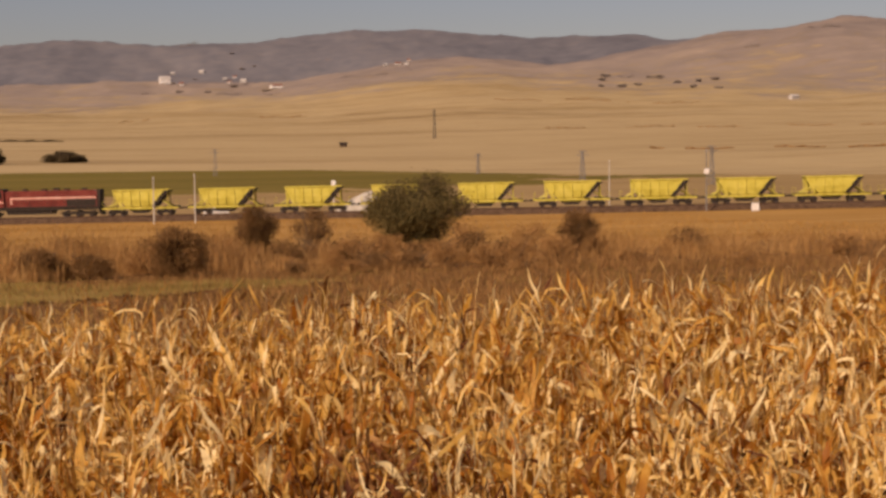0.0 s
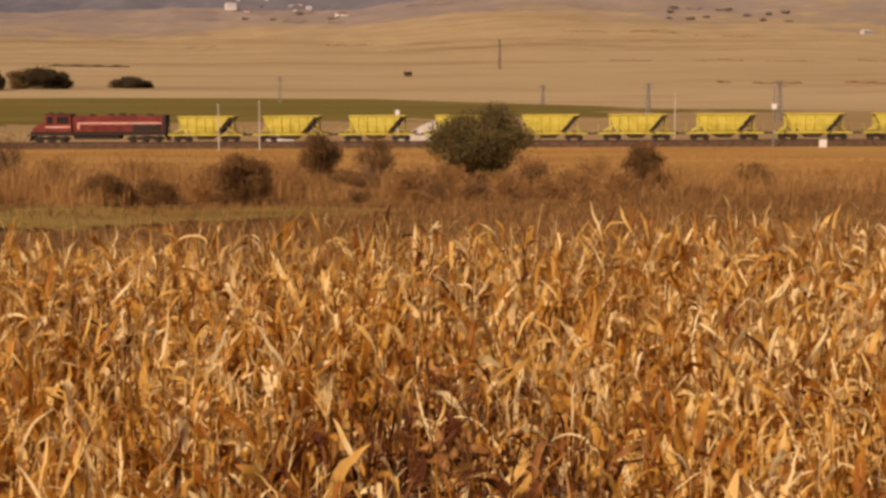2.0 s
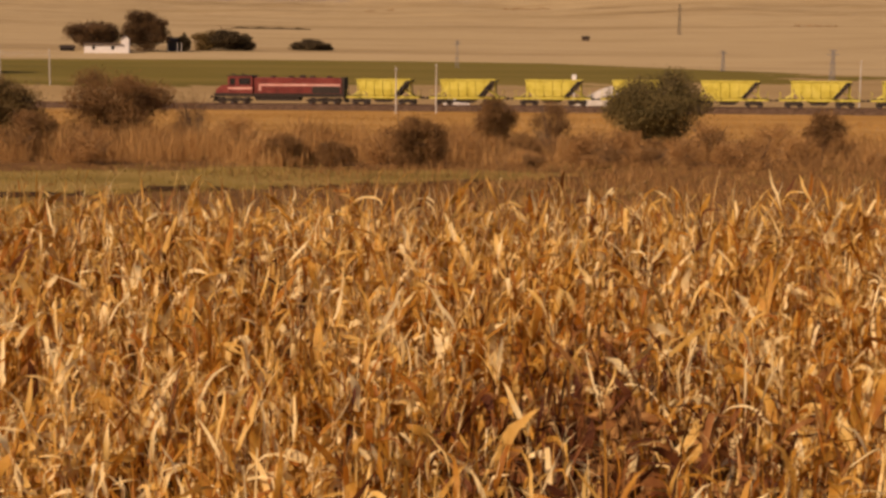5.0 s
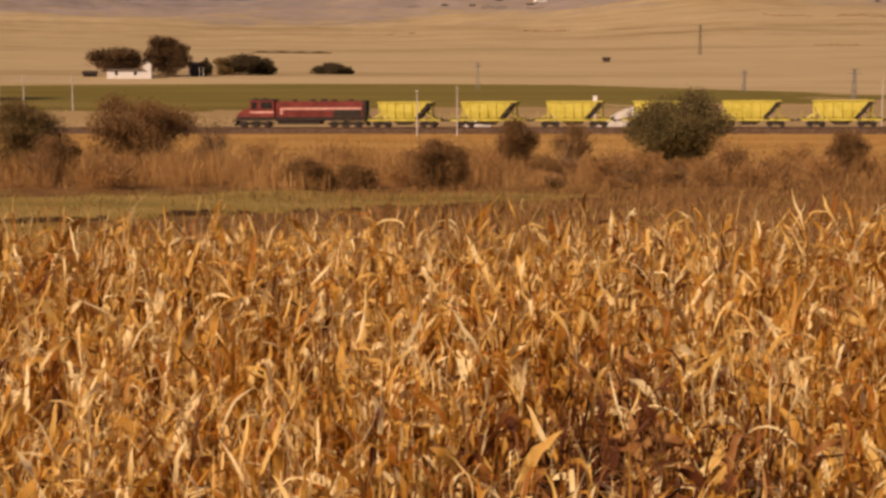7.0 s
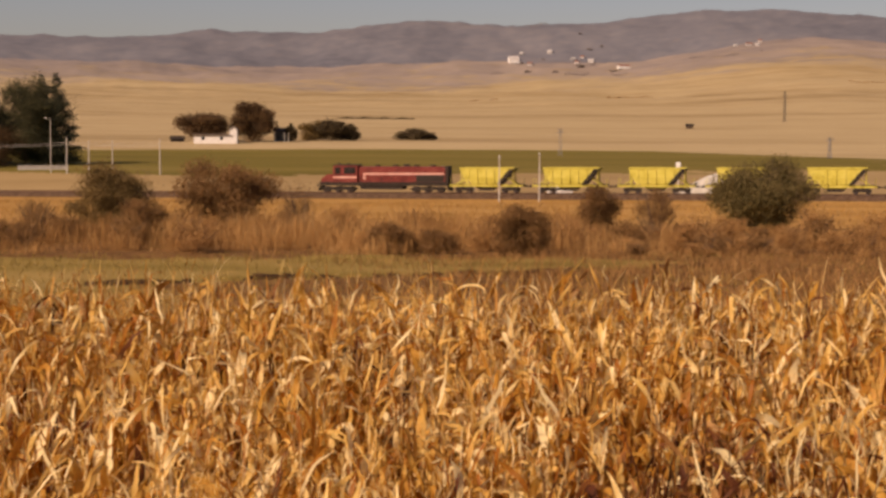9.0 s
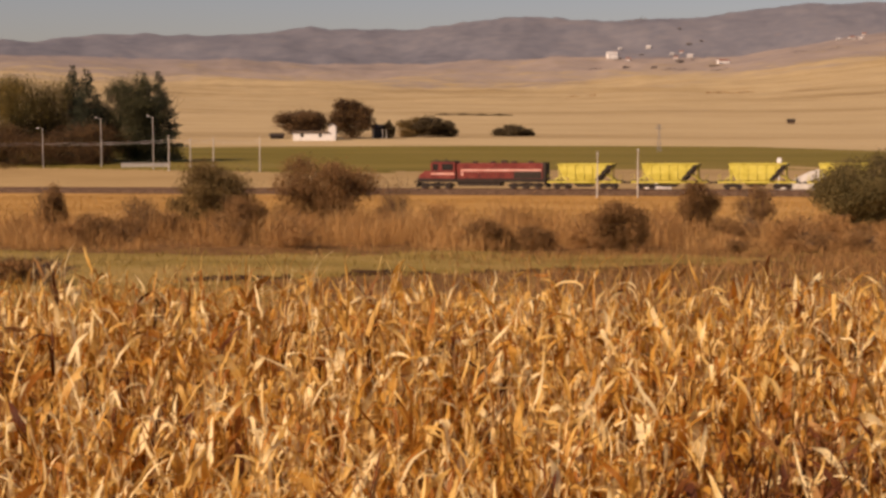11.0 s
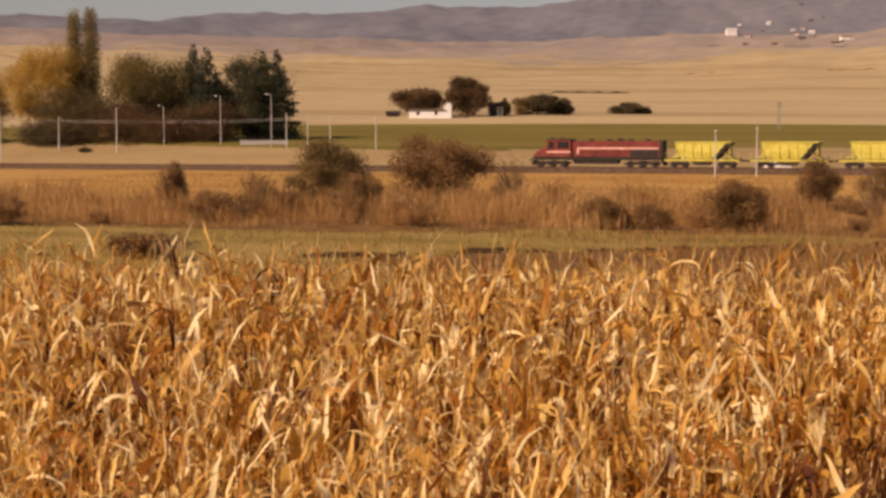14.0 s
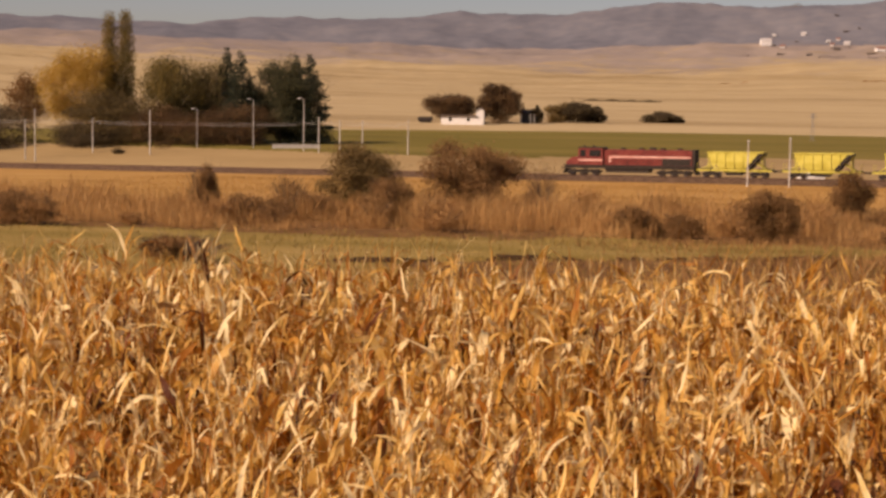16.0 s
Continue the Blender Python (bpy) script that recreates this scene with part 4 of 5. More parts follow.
def build_wagon():
    w = thing("hopper_wagon", pose(0, 0, 0), "yellow steel ballast hopper wagon on dark bogies", "railway wagon", "wagons of the train")
    bogie(w, -3.65, (-0.9, 0.9), 1.35)
    bogie(w, 3.75, (-0.9, 0.9), 1.35)
    bm = bmesh.new()
    for y in (-1.15, 1.15):
        prism(bm, [(-5.7, 0.98), (5.7, 0.98), (5.7, 1.3), (-5.7, 1.3)], y - 0.08, y + 0.08)
    for x in (-5.72, -3.6, 3.7, 5.72):
        box(bm, x - 0.12, x + 0.12, -1.23, 1.23, 0.99, 1.29)
    part("underframe", bm, M_YELLOW, w)
    for x0, x1 in ((-5.8, -3.4), (3.5, 5.8)):
        part("end_platform", made(box, x0, x1, -1.3, 1.3, 1.304, 1.36), M_GRIME, w)
    # hopper: open trough with sloping ends and sides drawn in at the foot
    bm = bmesh.new()
    rings = []
    for z, x0, x1, y in ((0.75, -1.6, 1.5, 0.75), (1.45, -2.3, 2.0, 1.28), (2.5, -3.25, 3.1, 1.42), (3.92, -4.15, 4.45, 1.42), (3.92, -4.07, 4.37, 1.34), (1.5, -2.2, 1.9, 1.2)):
        rings.append([bm.verts.new(p) for p in ((x0, -y, z), (x1, -y, z), (x1, y, z), (x0, y, z))])
    for a, b in zip(rings, rings[1:]):
        for i in range(4):
            bm.faces.new((a[i], a[(i + 1) % 4], b[(i + 1) % 4], b[i]))
    bm.faces.new(rings[0][::-1]), bm.faces.new(rings[-1])
    hop = part("hopper", bm, M_YELLOW, w)
    for y in (-1.47, 1.47):
        for x in np.linspace(-2.7, 2.7, 5):
            part("rib", made(box, x - 0.05, x + 0.05, y - 0.055, y + 0.055, 1.5 if abs(x) < 2 else 2.3, 3.86), M_YELLOW, hop)
    bm = bmesh.new()
    for y in (-1.46, 1.46):
        box(bm, -4.2, 4.5, y - 0.07, y + 0.07, 3.8, 3.96)
    for x in (-4.16, 4.46):
        box(bm, x - 0.07, x + 0.07, -1.38, 1.38, 3.8, 3.96)
    part("top_rim", bm, M_YELLOW, hop)
    for y in (-1.2, 0, 1.2):
        for p, q, r, m in (((-4.0, 3.75), (-3.9, 1.35), 0.08, M_YELLOW), ((-3.0, 2.45), (-4.9, 1.35), 0.07, M_YELLOW), ((4.3, 3.75), (4.35, 1.35), 0.07, M_YELLOW), ((3.1, 2.45), (4.9, 1.35), 0.07, M_YELLOW)):
            part("end_brace", made(rod, (p[0], y, p[1]), (q[0], y, q[1]), r), m, w)
    for y in (-1.4, 1.4):
        part("gusset", made(prism, [(-4.1, 3.7), (-3.9, 3.7), (-3.0, 2.2), (-2.55, 1.4), (-3.0, 1.4), (-3.4, 2.2)], y - 0.03, y + 0.03), M_YELLOW, w)
    # dark sheet put in for the sloping end's shade, with the ladder on it
    part("end_shade_sheet", made(prism, [(4.5, 3.78), (3.8, 3.78), (1.75, 1.38), (2.45, 1.38)], -1.49, 1.49), M_GRIME, w, "dark slanting sheet for the shade on the wagon end")
    for y in (-1.52, 1.52):
        bm = bmesh.new()
        for off in (0.0, 0.36):
            rod(bm, (2.1 + off, y, 1.4), (4.3 + off, y, 3.75), 0.04, 0.04, 6)
        for i in range(8):
            t = i / 7
            rod(bm, (2.1 + 2.2 * t, y, 1.4 + 2.35 * t), (2.46 + 2.2 * t, y, 1.4 + 2.35 * t), 0.03, 0.03, 5)
        part("ladder", bm, M_GRIME, w, "dark slanting steel ladder")
    part("discharge_chute", made(prism, [(-1.5, 0.75), (1.4, 0.75), (0.9, 0.36), (-1.0, 0.36)], -1.0, 1.0), M_GRIME, w)
    for x, sg in ((-5.75, -1), (5.75, 1)):
        for y in (-0.87, 0.87):
            bm = bmesh.new()
            rod(bm, (x, y, 1.06), (x + sg * 0.5, y, 1.06), 0.09)
            rod(bm, (x + sg * 0.5, y, 1.06), (x + sg * 0.58, y, 1.06), 0.22, 0.22, 14)
            part("buffer", bm, M_GRIME, w)
        part("coupling", made(rod, (x, 0, 1.0), (x + sg * 0.9, 0, 1.0), 0.07), M_GRIME, w)
        bm = bmesh.new()
        for y in (-1.2, 1.2):
            rod(bm, (x - sg * 0.05, y, 1.3), (x - sg * 0.05, y, 2.3), 0.025, 0.025, 5)
        rod(bm, (x - sg * 0.05, -1.2, 2.3), (x - sg * 0.05, 1.2, 2.3), 0.025, 0.025, 5)
        part("handrail", bm, M_YELLOW, w)
    return w


TRAIN_S = -54.2
wagon = build_wagon()
for i in range(11):
    m = Matrix.Translation(rail_point(TRAIN_S + 4.15 + 13.25 * i)) @ TRACK_ROT
    if i == 0:
        wagon.matrix_basis = m
    else:
        copy_thing(wagon, m)


def build_locomotive(m):
    o = thing("diesel_locomotive", m, "red diesel locomotive with a white stripe and dark bogies", "locomotive")
    bogie(o, 3.0, (-1.75, 0, 1.75), 2.4)
    bogie(o, 15.9, (-1.75, 0, 1.75), 2.4)
    part("underframe", made(box, 0.5, 18.9, -1.4, 1.4, 1.05, 1.45, 0.03), M_GRIME, o)
    part("walkway", made(box, 0.35, 19.05, -1.48, 1.48, 1.454, 1.60), M_GRIME, o)
    part("fuel_tank", made(prism, [(6.2, 1.04), (12.6, 1.04), (12.4, 0.45), (6.5, 0.45)], -1.2, 1.2), M_GRIME, o)
    part("nose", made(prism, [(0.55, 1.61), (2.45, 1.61), (2.45, 2.85), (1.5, 2.8), (0.6, 2.1)], -0.95, 0.95), M_RED, o, "low red nose")
    bm = bmesh.new()
    prism(bm, [(2.46, 1.53), (6.0, 1.53), (6.0, 4.05), (5.85, 4.2), (2.75, 4.2), (2.46, 4.0)], -1.42, 1.42)
    cab = part("cab", bm, M_RED, o)
    part("cab_roof", made(prism, [(2.3, 4.204), (6.1, 4.204), (5.9, 4.34), (2.6, 4.34)], -1.46, 1.46), M_GRIME, cab)
    for y in (-1.43, 1.43):
        for x0, x1 in ((2.75, 3.55), (4.1, 5.75)):
            part("cab_window", made(box, x0, x1, y - 0.015, y + 0.015, 2.9, 3.9), M_DGLASS, cab)
    for y in (-0.7, 0.7):
        part("cab_window", made(box, 2.44, 2.458, y - 0.5, y + 0.5, 3.0, 3.8), M_DGLASS, cab)
    hood = part("long_hood", made(prism, [(6.004, 1.53), (18.5, 1.53), (18.5, 3.7), (18.2, 3.95), (6.004, 3.95)], -1.1, 1.1), M_RED, o)
    part("hood_roof", made(box, 6.4, 18.1, -0.8, 0.8, 3.954, 4.02, 0.02), M_RED, hood)
    for y in (-1.104, 1.104):
        part("stripe", made(box, 6.8, 18.3, y - 0.012, y + 0.012, 2.75, 3.02), M_PINK, hood, "faded pale pink stripe")
        part("stripe", made(box, 6.8, 7.1, y - 0.013, y + 0.013, 2.0, 2.746), M_PINK, hood, "faded pale pink stripe")
        part("radiator_grille", made(box, 14.4, 18.3, y - 0.03, y + 0.03, 1.65, 2.7), M_GRIME, hood)
        for x in np.arange(7.4, 14.0, 1.15):
            part("hood_door", made(box, x, x + 1.08, y - 0.02, y + 0.02, 1.62, 2.68), M_RED, hood)
            part("door_handle", made(box, x + 0.92, x + 0.98, y - 0.035, y + 0.035, 2.0, 2.25), M_GRIME, hood)
    for y in (-1.425, 1.425):
        part("cab_stripe", made(box, 2.5, 5.95, y - 0.01, y + 0.01, 2.2, 2.48), M_PINK, cab, "faded pale pink stripe")
    part("end_panel", made(box, 18.504, 18.95, -1.2, 1.2, 1.53, 4.1, 0.03), M_GRIME, o)
    for x in (3.2, 4.6):
        part("roof_horn", made(rod, (x, 0.3, 4.34), (x - 0.5, 0.3, 4.55), 0.06, 0.12), M_GRIME, o)
    for x in (8.6, 11.2, 14.2, 16.6):
        bm = bmesh.new()
        rod(bm, (x, 0, 4.0), (x, 0, 4.28), 0.42, 0.38, 16)
        part("roof_fan", bm, M_GRIME, o)
    part("exhaust", made(box, 12.4, 13.2, -0.25, 0.25, 4.0, 4.4, 0.03), M_GRIME, o)
    for y in (-0.6, 0.6):
        bm = bmesh.new()
        rod(bm, (0.62, y, 1.9), (0.53, y, 1.9), 0.13, 0.13, 12)
        part("headlight", bm, M_WHITE, o)
    for x, sg in ((0.5, -1), (18.9, 1)):
        for y in (-0.87, 0.87):
            bm = bmesh.new()
            rod(bm, (x, y, 1.06), (x + sg * 0.45, y, 1.06), 0.09)
            rod(bm, (x + sg * 0.45, y, 1.06), (x + sg * 0.53, y, 1.06), 0.24, 0.24, 14)
            part("buffer", bm, M_GRIME, o)
        part("snow_plough", made(prism, [(x, 0.95), (x + sg * 0.35, 0.25), (x + sg * 0.1, 0.25), (x - sg * 0.1, 0.95)], -1.3, 1.3), M_GRIME, o)
    for y in (-1.42, 1.42):
        bm = bmesh.new()
        for x in np.arange(6.4, 18.9, 1.55):
            rod(bm, (x, y, 1.5), (x, y, 2.45), 0.02, 0.02, 5)
        rod(bm, (6.2, y, 2.45), (18.8, y, 2.45), 0.02, 0.02, 5)
        part("handrail", bm, M_GRIME, o)
    return o


build_locomotive(Matrix.Translation(rail_point(TRAIN_S - 23.7)) @ TRACK_ROT @ Matrix.Diagonal((1.15, 1.04, 1.02, 1)))


# ---------------------------------------------------------------- poles and wires
def pole(name, where, h, r, label, arm=1.2, material=M_CONCRETE, box_at=None, group="line poles", top=True):
    o = thing(name, Matrix.Translation(where) @ RAIL_ROT, label, "pole", group)
    part("mast", made(rod, (0, 0, -0.4), (0, 0, h), r, r * 0.65, 10), material, o)
    if top:
        bm = bmesh.new()
        box(bm, -0.06, 0.06, -arm / 2, arm / 2, h - 0.45, h - 0.33)
        part("crossarm", bm, M_STEEL, o)
        for y in (-arm / 2 + 0.08, arm / 2 - 0.08):
            part("insulator", made(rod, (0, y, h - 0.33), (0, y, h - 0.12), 0.05, 0.03), M_WHITE, o)
    if box_at:
        part("equipment_box", made(box, -0.35, 0.35, -0.3, 0.1, box_at, box_at + 0.8, 0.03), M_WHITE, o, "white metal box")
    return o


# line along the far side of the railway, seen before the grove
line = [(-28.52, -1.78, 0.15), (-26.45, -1.44, -0.14), (-24.36, -1.5, 0.18), (-18.05, -1.36, -0.01), (-17.25, -1.36, -0.12), (-16.39, -1.36, -0.11), (-14.65, -1.4, -0.07)]
tops = {}
for a, dip, top in line:
    p = seat(a, dip)
    pole("line_pole", p, rise(p, top), 0.15, "pale concrete line pole beside the railway", top=False)
    tops[a] = p
p = seat(-28.87, -1.72)
pole("line_pole", p, rise(p, -0.24), 0.15, "short pale concrete pole beside the railway", top=False)


def lamp_post(where, h):
    o = thing("street_lamp", Matrix.Translation(where), "pale steel street lamp by the roadside", "street lamp", "street lamps")
    part("mast", made(rod, (0, 0, -0.3), (0, 0, h), 0.12, 0.07, 10), M_CONCRETE, o)
    part("arm", made(rod, (0, 0, h - 0.1), (-0.9, 0, h + 0.12), 0.05, 0.04, 8), M_STEEL, o)
    part("lantern", made(box, -1.25, -0.75, -0.14, 0.14, h + 0.05, h + 0.2, 0.03), M_WHITE, o)


for a, dip, top in ((-22.62, -1.21, 0.24), (-20.52, -1.2, 0.62), (-18.62, -1.32, 0.68)):
    tops[a] = seat(a, dip)
    lamp_post(tops[a], rise(tops[a], top))
for a, d, h, lab in ((-1.81, 224, 6.9, "pale concrete pole before the railway"), (-0.28, 224, 7.3, "tall pale concrete pole before the railway"), (15.46, 262, 7.9, "tall white pole behind the railway")):
    pole("line_pole", polar(a, d), h, 0.13, lab)
pole("signal_pole", polar(19.1, 229), 9.4, 0.14, "railway signal pole with a white box", material=M_STEEL, box_at=5.6, group="signals")


def lattice_pole(where, h, w, label, material=M_STEEL):
    o = thing("lattice_pylon", Matrix.Translation(where), label, "pylon", "pylons")
    bm = bmesh.new()
    k = 7
    for sx in (-1, 1):
        for sy in (-1, 1):
            rod(bm, (sx * w, sy * w, -0.2), (sx * w * 0.35, sy * w * 0.35, h), 0.05 + h * 0.002, 0.04 + h * 0.0015, 5)
    part("leg", bm, material, o)
    bm = bmesh.new()
    for i in range(k):
        z0, z1 = h * i / k, h * (i + 1) / k
        a, b = w * (1 - 0.65 * i / k), w * (1 - 0.65 * (i + 1) / k)
        for sy in (-1, 1):
            rod(bm, (-a, sy * a, z0), (b, sy * b, z1), 0.04, 0.04, 4)
            rod(bm, (a, sy * a, z0), (-b, sy * b, z1), 0.06, 0.06, 4)
    part("bracing", bm, material, o)
    bm = bmesh.new()
    for z, l in ((h * 0.86, w * 2.2), (h * 0.97, w * 1.6)):
        box(bm, -l, l, -0.1, 0.1, z, z + 0.18)
    part("crossarm", bm, material, o)


lattice_pole(polar(8.83, 800), 15.8, 0.75, "dark steel lattice pylon on the far stubble", M_DARKSTEEL)
lattice_pole(polar(10.48, 420), 5.6, 0.5, "small steel lattice pylon in the field")
lattice_pole(polar(14.45, 330), 7.5, 0.6, "small steel lattice pylon behind the railway")
lattice_pole(polar(19.3, 330), 8.5, 0.6, "small steel lattice pylon behind the railway")
lattice_pole(polar(0.5, 420), 7.5, 0.5, "small steel lattice pylon in the green field")


def wire(points, radius=0.03, sag=0.5):
    bm = bmesh.new()
    for p, q in zip(points, points[1:]):
        p, q = Vector(p), Vector(q)
        prev = p
        for i in range(1, 9):
            t = i / 8
            c = p.lerp(q, t) - Vector((0, 0, sag * 4 * t * (1 - t)))
            rod(bm, prev, c, radius, radius, 4)
            prev = c
    tagged(part("overhead_wire", bm, M_WIRE), "sagging overhead power wire between poles", "wire", "overhead wires", "")


span = [polar(-36, 330, 7.0)]
for a, el in ((-28.52, -0.31), (-26.45, -0.33), (-24.36, -0.36), (-22.62, -0.36), (-20.52, -0.36), (-18.62, -0.3), (-18.05, -0.25), (-16.39, -0.3), (-14.65, -0.3)):
    span.append(tops[a] + Vector((0, 0, rise(tops[a], el))))
wire(span, 0.024, 0.1)
wire([p + Vector((0, 0, 0.42)) for p in span], 0.02, 0.1)


# ---------------------------------------------------------------- buildings
def gable_house(name, where, turn, l, w, wall_h, roof_h, label, wall_m=M_WHITE, roof_m=M_TILE, windows=0, group=""):
    o = thing(name, Matrix.Translation(where) @ Matrix.Rotation(radians(turn), 4, "Z"), label, "house", group)
    bm = bmesh.new()
    bm2 = [(-w / 2, -0.5), (w / 2, -0.5), (w / 2, wall_h), (0, wall_h + roof_h), (-w / 2, wall_h)]
    prism(bm, bm2, -l / 2, l / 2)
    bmesh.ops.rotate(bm, verts=bm.verts, cent=(0, 0, 0), matrix=Matrix.Rotation(math.pi / 2, 3, "Z"))
    part("wall", bm, wall_m, o)
    bm = bmesh.new()
    e = w / 2 + 0.4
    drop = roof_h / (w / 2) * 0.4
    prism(bm, [(-e, wall_h - drop + 0.02), (0, wall_h + roof_h + 0.02), (e, wall_h - drop + 0.02), (e, wall_h - drop + 0.2), (0, wall_h + roof_h + 0.24), (-e, wall_h - drop + 0.2)], -l / 2 - 0.35, l / 2 + 0.35)
    bmesh.ops.rotate(bm, verts=bm.verts, cent=(0, 0, 0), matrix=Matrix.Rotation(math.pi / 2, 3, "Z"))
    part("roof", bm, roof_m, o)
    for i in range(windows):
        x = -l / 2 + l * (i + 0.5) / windows
        part("window", made(box, x - 0.5, x + 0.5, -w / 2 - 0.03, -w / 2 + 0.05, 1.0, 2.2), M_DGLASS, o)
    return o


gable_house("farmhouse", polar(-12.68, 500), 8, 12.0, 6, 2.5, 0.35, "low white farmhouse with a low dark roof under trees", roof_m=M_BARK, windows=2)
gable_house("farm_outbuilding", polar(-11.9, 499), 98, 5.0, 2.4, 4.6, 0.9, "tall narrow white farm outbuilding beside the farmhouse", roof_m=M_BARK, windows=0)
gable_house("farm_shed", polar(-10.05, 516), 8, 6, 5, 3.4, 1.0, "dark timber farm shed with a dark roof", M_DARKSTEEL, M_BARK)
gable_house("lean_to", polar(-14.0, 512), 8, 4.2, 3, 1.0, 0.7, "low dark lean-to beside the farmhouse", M_GRIME, M_GRIME)
for a in (-10.35, -10.0, -9.85):
    pole("fence_post", polar(a, 508), 3.3, 0.14, "pale post before the farm shed", group="shed posts", top=False)


def low_wall(a0, a1, d, h):
    p, q = polar(a0, d), polar(a1, d)
    mid, run = (p + q) / 2, q - p
    o = thing("low_wall", Matrix.Translation(mid) @ Matrix.Rotation(math.atan2(run.y, run.x), 4, "Z"), "long low pale concrete wall beside the grove", "wall")
    l = run.length / 2
    part("wall_body", made(box, -l, l, -0.15, 0.15, -1.2, h), M_CONCRETE, o)
    part("coping", made(box, -l - 0.05, l + 0.05, -0.22, 0.22, h + 0.004, h + 0.12, 0.02), M_CONCRETE, o)


low_wall(-19.8, -18.0, 318, 0.8)
gable_house("field_hut", polar(5.35, 700), 0, 3.2, 2.4, 1.5, 0.5, "small dark hut alone on the stubble", M_BARK, M_GRIME)

rng = np.random.default_rng(77)
spots = [(-1.3, 2.86, 17, 12), (-1.2, 3.02, 12, 7), (0.07, 3.22, 11, 8), (-0.68, 2.78, 8, 5), (-1.0, 3.2, 9, 5), (1.3, 3.05, 9, 6), (0.95, 2.98, 9, 6), (1.1, 2.85, 8, 5), (1.62, 2.87, 11, 7), (2.85, 2.66, 18, 6),
         (7.0, 3.46, 7, 4), (7.47, 3.5, 10, 5), (7.8, 3.48, 7, 4), (7.89, 3.64, 7, 4), (22.3, 1.95, 10, 5)]
spots = [(a, math.hypot(*seat(a, el, 1300.0, 4200.0)[:2]), l, h) for a, el, l, h in spots]
for i, (a, d, l, h) in enumerate(spots):
    gable_house("village_house", polar(a, d), rng.uniform(-25, 25), l, l * 0.7, h * 0.62, h * 0.38, "small pale village house on the hillside", windows=2, group="village houses", wall_m=M_WHITE if l > 12 else M_LIME, roof_m=M_TILE if i % 2 else M_LIME)
for i in range(13):
    a = rng.uniform(-1.6, 2.6)
    plant("village_tree", polar(a, rng.choice((2500, 3480)) + rng.uniform(-180, 180)), rng.uniform(8, 22), rng.uniform(3, 4.6), 300, 1.0, M_HAZED_SCRUB, "dark tree among the village houses", "tree", 200 + i, foot=0.0, count=6, group="village trees", trunk=0.3)
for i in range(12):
    plant("village_tree", polar(rng.uniform(14.8, 19.6), rng.uniform(1850, 2150)), rng.uniform(10, 20), rng.uniform(3.5, 5.5), 240, 1.2, M_HAZED_SCRUB, "dark tree at the foot of the hill", "tree", 240 + i, foot=0.0, count=6, group="hillside trees", trunk=0.3)


# pale heap of gravel behind the railway
def heap(where, l, w, h, seed):
    xs, ys = np.linspace(-1.15, 1.15, 60), np.linspace(-1.15, 1.15, 24)
    gx, gy = np.meshgrid(xs, ys)
    r = np.sqrt(gx**2 + gy**2)
    z = h * np.clip(1.05 - r**1.9, -0.12, 0.95) + 0.05 * relief(gx * l * 12 + seed, gy * w * 12)
    v = np.stack([gx * l / 2, gy * w / 2, z], -1).reshape(-1, 3)
    i, j = np.meshgrid(np.arange(23), np.arange(59), indexing="ij")
    q = np.stack([i * 60 + j, i * 60 + j + 1, (i + 1) * 60 + j + 1, (i + 1) * 60 + j], -1).reshape(-1, 4)
    ob = new("ballast_mound", mesh_from("ballast_mound", v, q, M_GRAVEL, smooth=True))
    ob.matrix_basis = Matrix.Translation(where) @ RAIL_ROT
    tagged(ob, "long pale mound of spread ballast behind the railway", "ballast mound")


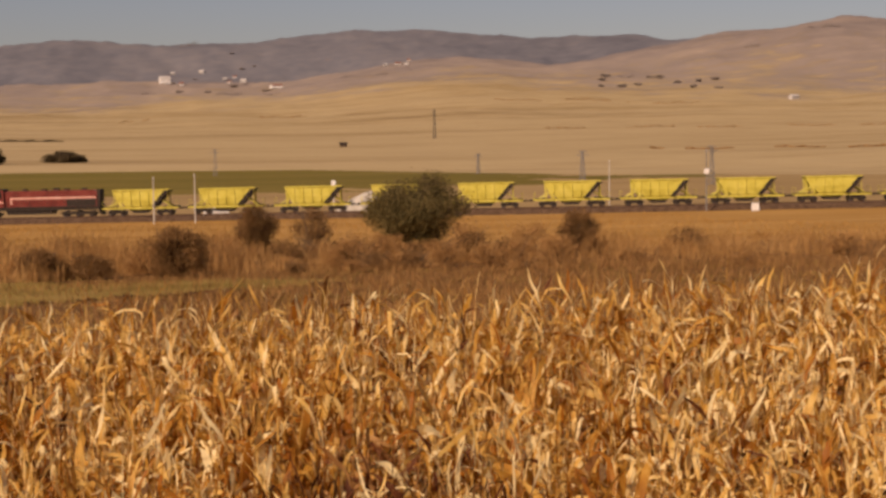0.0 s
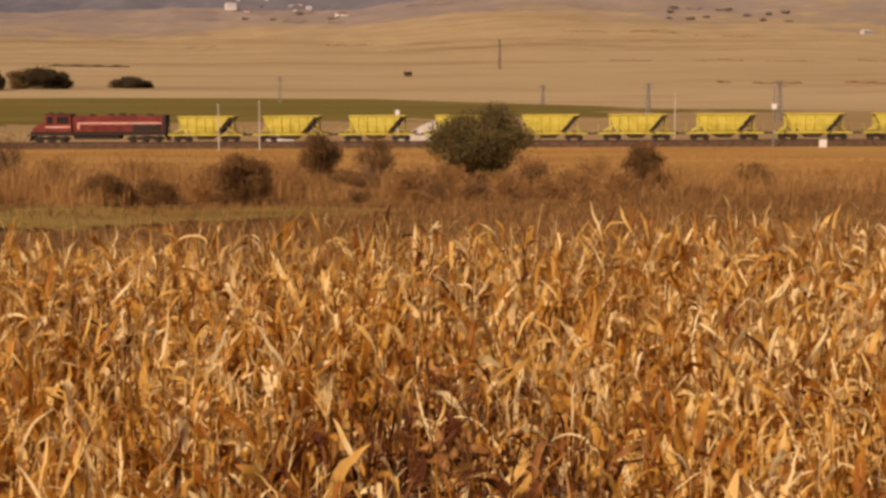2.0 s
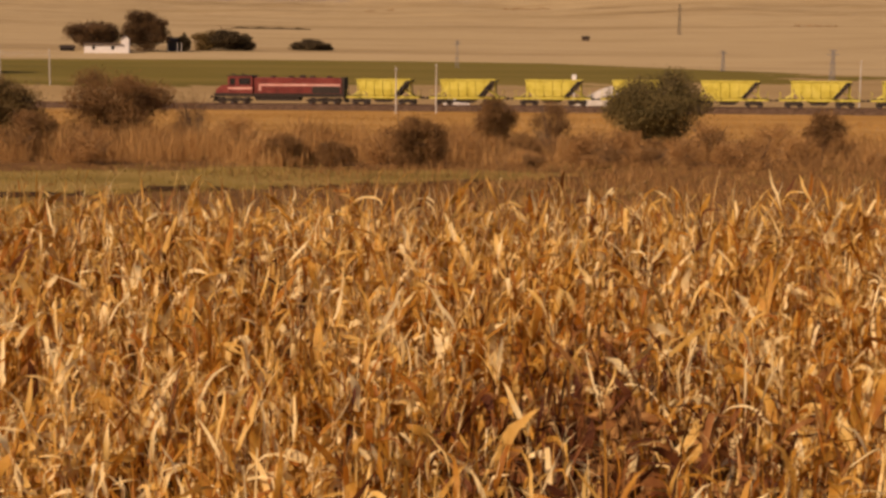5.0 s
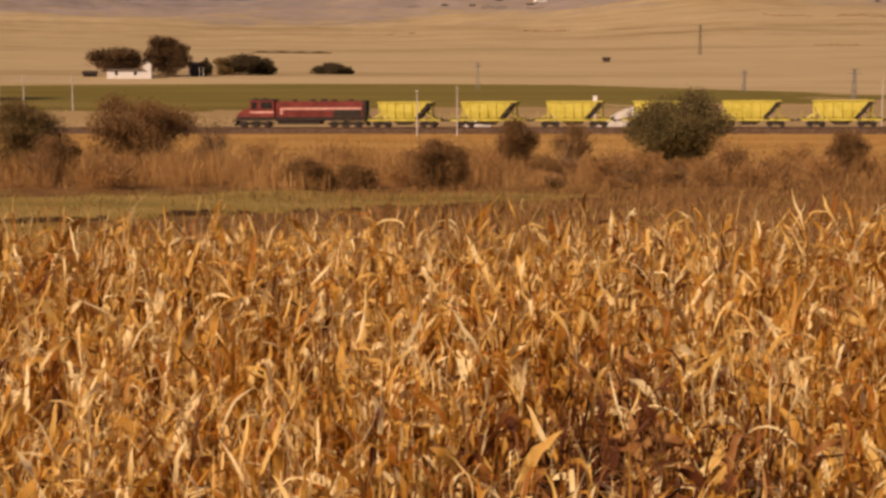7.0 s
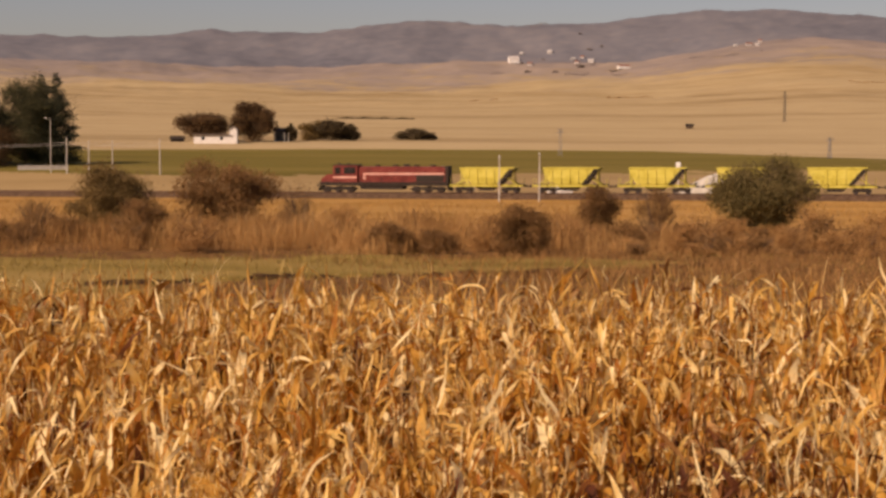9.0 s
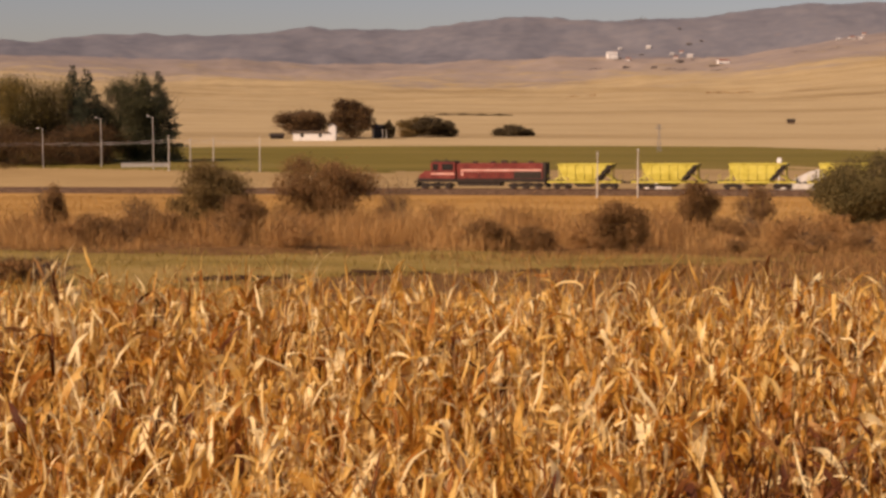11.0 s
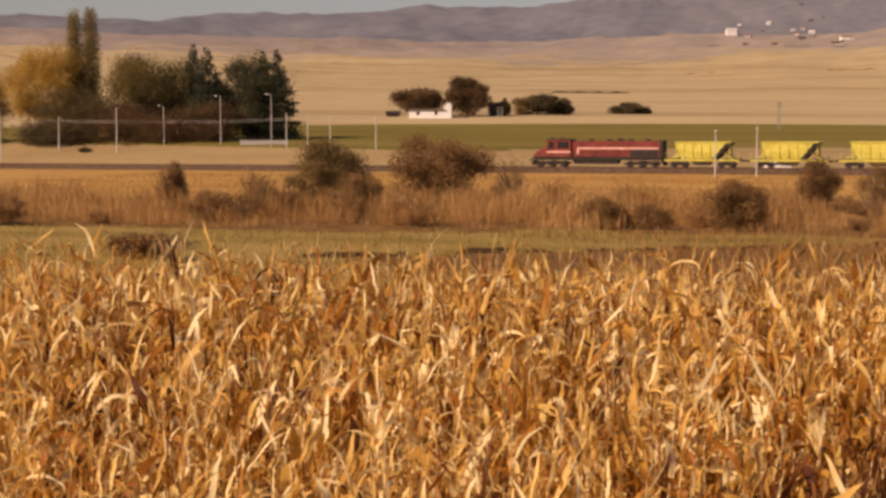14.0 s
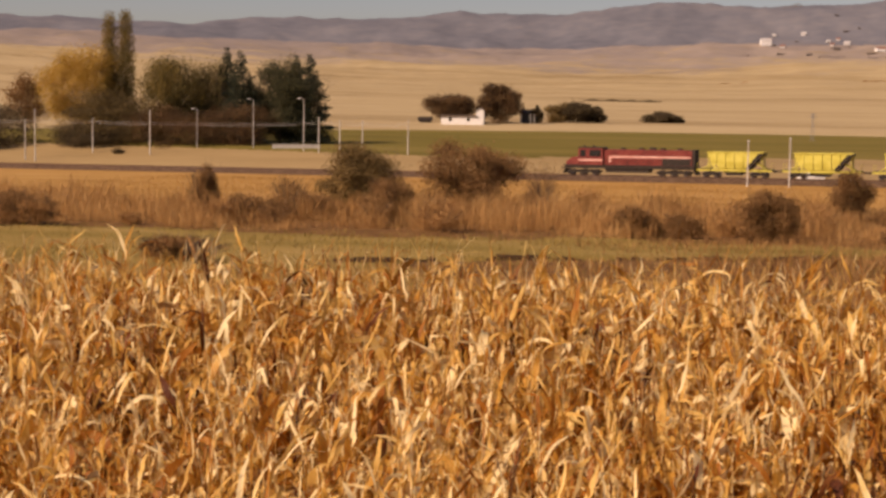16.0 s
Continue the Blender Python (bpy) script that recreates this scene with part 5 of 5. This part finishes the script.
heap(polar(6.9, 243), 17, 8, 3.9, 3)
pole("signal_pole", polar(4.95, 239), 5.2, 0.13, "white railway signal post behind the train", material=M_WHITE, box_at=4.8, group="signals", top=False)


def parked_car(where, turn):
    o = thing("parked_car", Matrix.Translation(where) @ Matrix.Rotation(radians(turn), 4, "Z"), "white hatchback car parked behind the railway", "car")
    part("body", made(prism, [(-2.0, 0.3), (2.0, 0.3), (2.05, 0.65), (1.9, 0.85), (1.0, 0.95), (-1.9, 0.95), (-2.05, 0.7)], -0.83, 0.83), M_WHITE, o)
    part("cabin", made(prism, [(-1.85, 0.952), (1.0, 0.952), (0.35, 1.45), (-1.45, 1.45)], -0.74, 0.74), M_WHITE, o)
    for y in (-0.745, 0.745):
        part("side_window", made(prism, [(-1.6, 1.0), (0.75, 1.0), (0.28, 1.38), (-1.35, 1.38)], y - 0.01, y + 0.01), M_DGLASS, o)
    for x in (-1.25, 1.3):
        for y in (-0.78, 0.78):
            w = part("wheel", made(rod, (x, y - 0.1, 0.31), (x, y + 0.1, 0.31), 0.31, 0.31, 16), M_GRIME, o)
            part("rim", made(rod, (x, y + math.copysign(0.101, y), 0.31), (x, y + math.copysign(0.115, y), 0.31), 0.19, 0.18, 12), M_WHEEL, w)
    for y in (-0.6, 0.6):
        part("headlight", made(box, 1.93, 2.06, y - 0.16, y + 0.16, 0.62, 0.76), M_DGLASS, o)


parked_car(polar(0.5, 246), 8)


def trackside_cabinet(where):
    o = thing("trackside_cabinet", Matrix.Translation(where) @ RAIL_ROT, "small white equipment cabinet beside the railway", "cabinet")
    part("plinth", made(box, -0.6, 0.6, -0.35, 0.35, -0.3, 0.15), M_CONCRETE, o)
    part("body", made(box, -0.52, 0.52, -0.28, 0.28, 0.15, 1.25, 0.02), M_WHITE, o)
    part("lid", made(prism, [(-0.58, 1.25), (0.58, 1.25), (0.5, 1.36), (-0.5, 1.36)], -0.34, 0.34), M_STEEL, o)
    part("cabinet_door", made(box, -0.45, 0.45, -0.30, -0.284, 0.22, 1.18), M_WHITE, o)


trackside_cabinet(polar(20.9, 227))
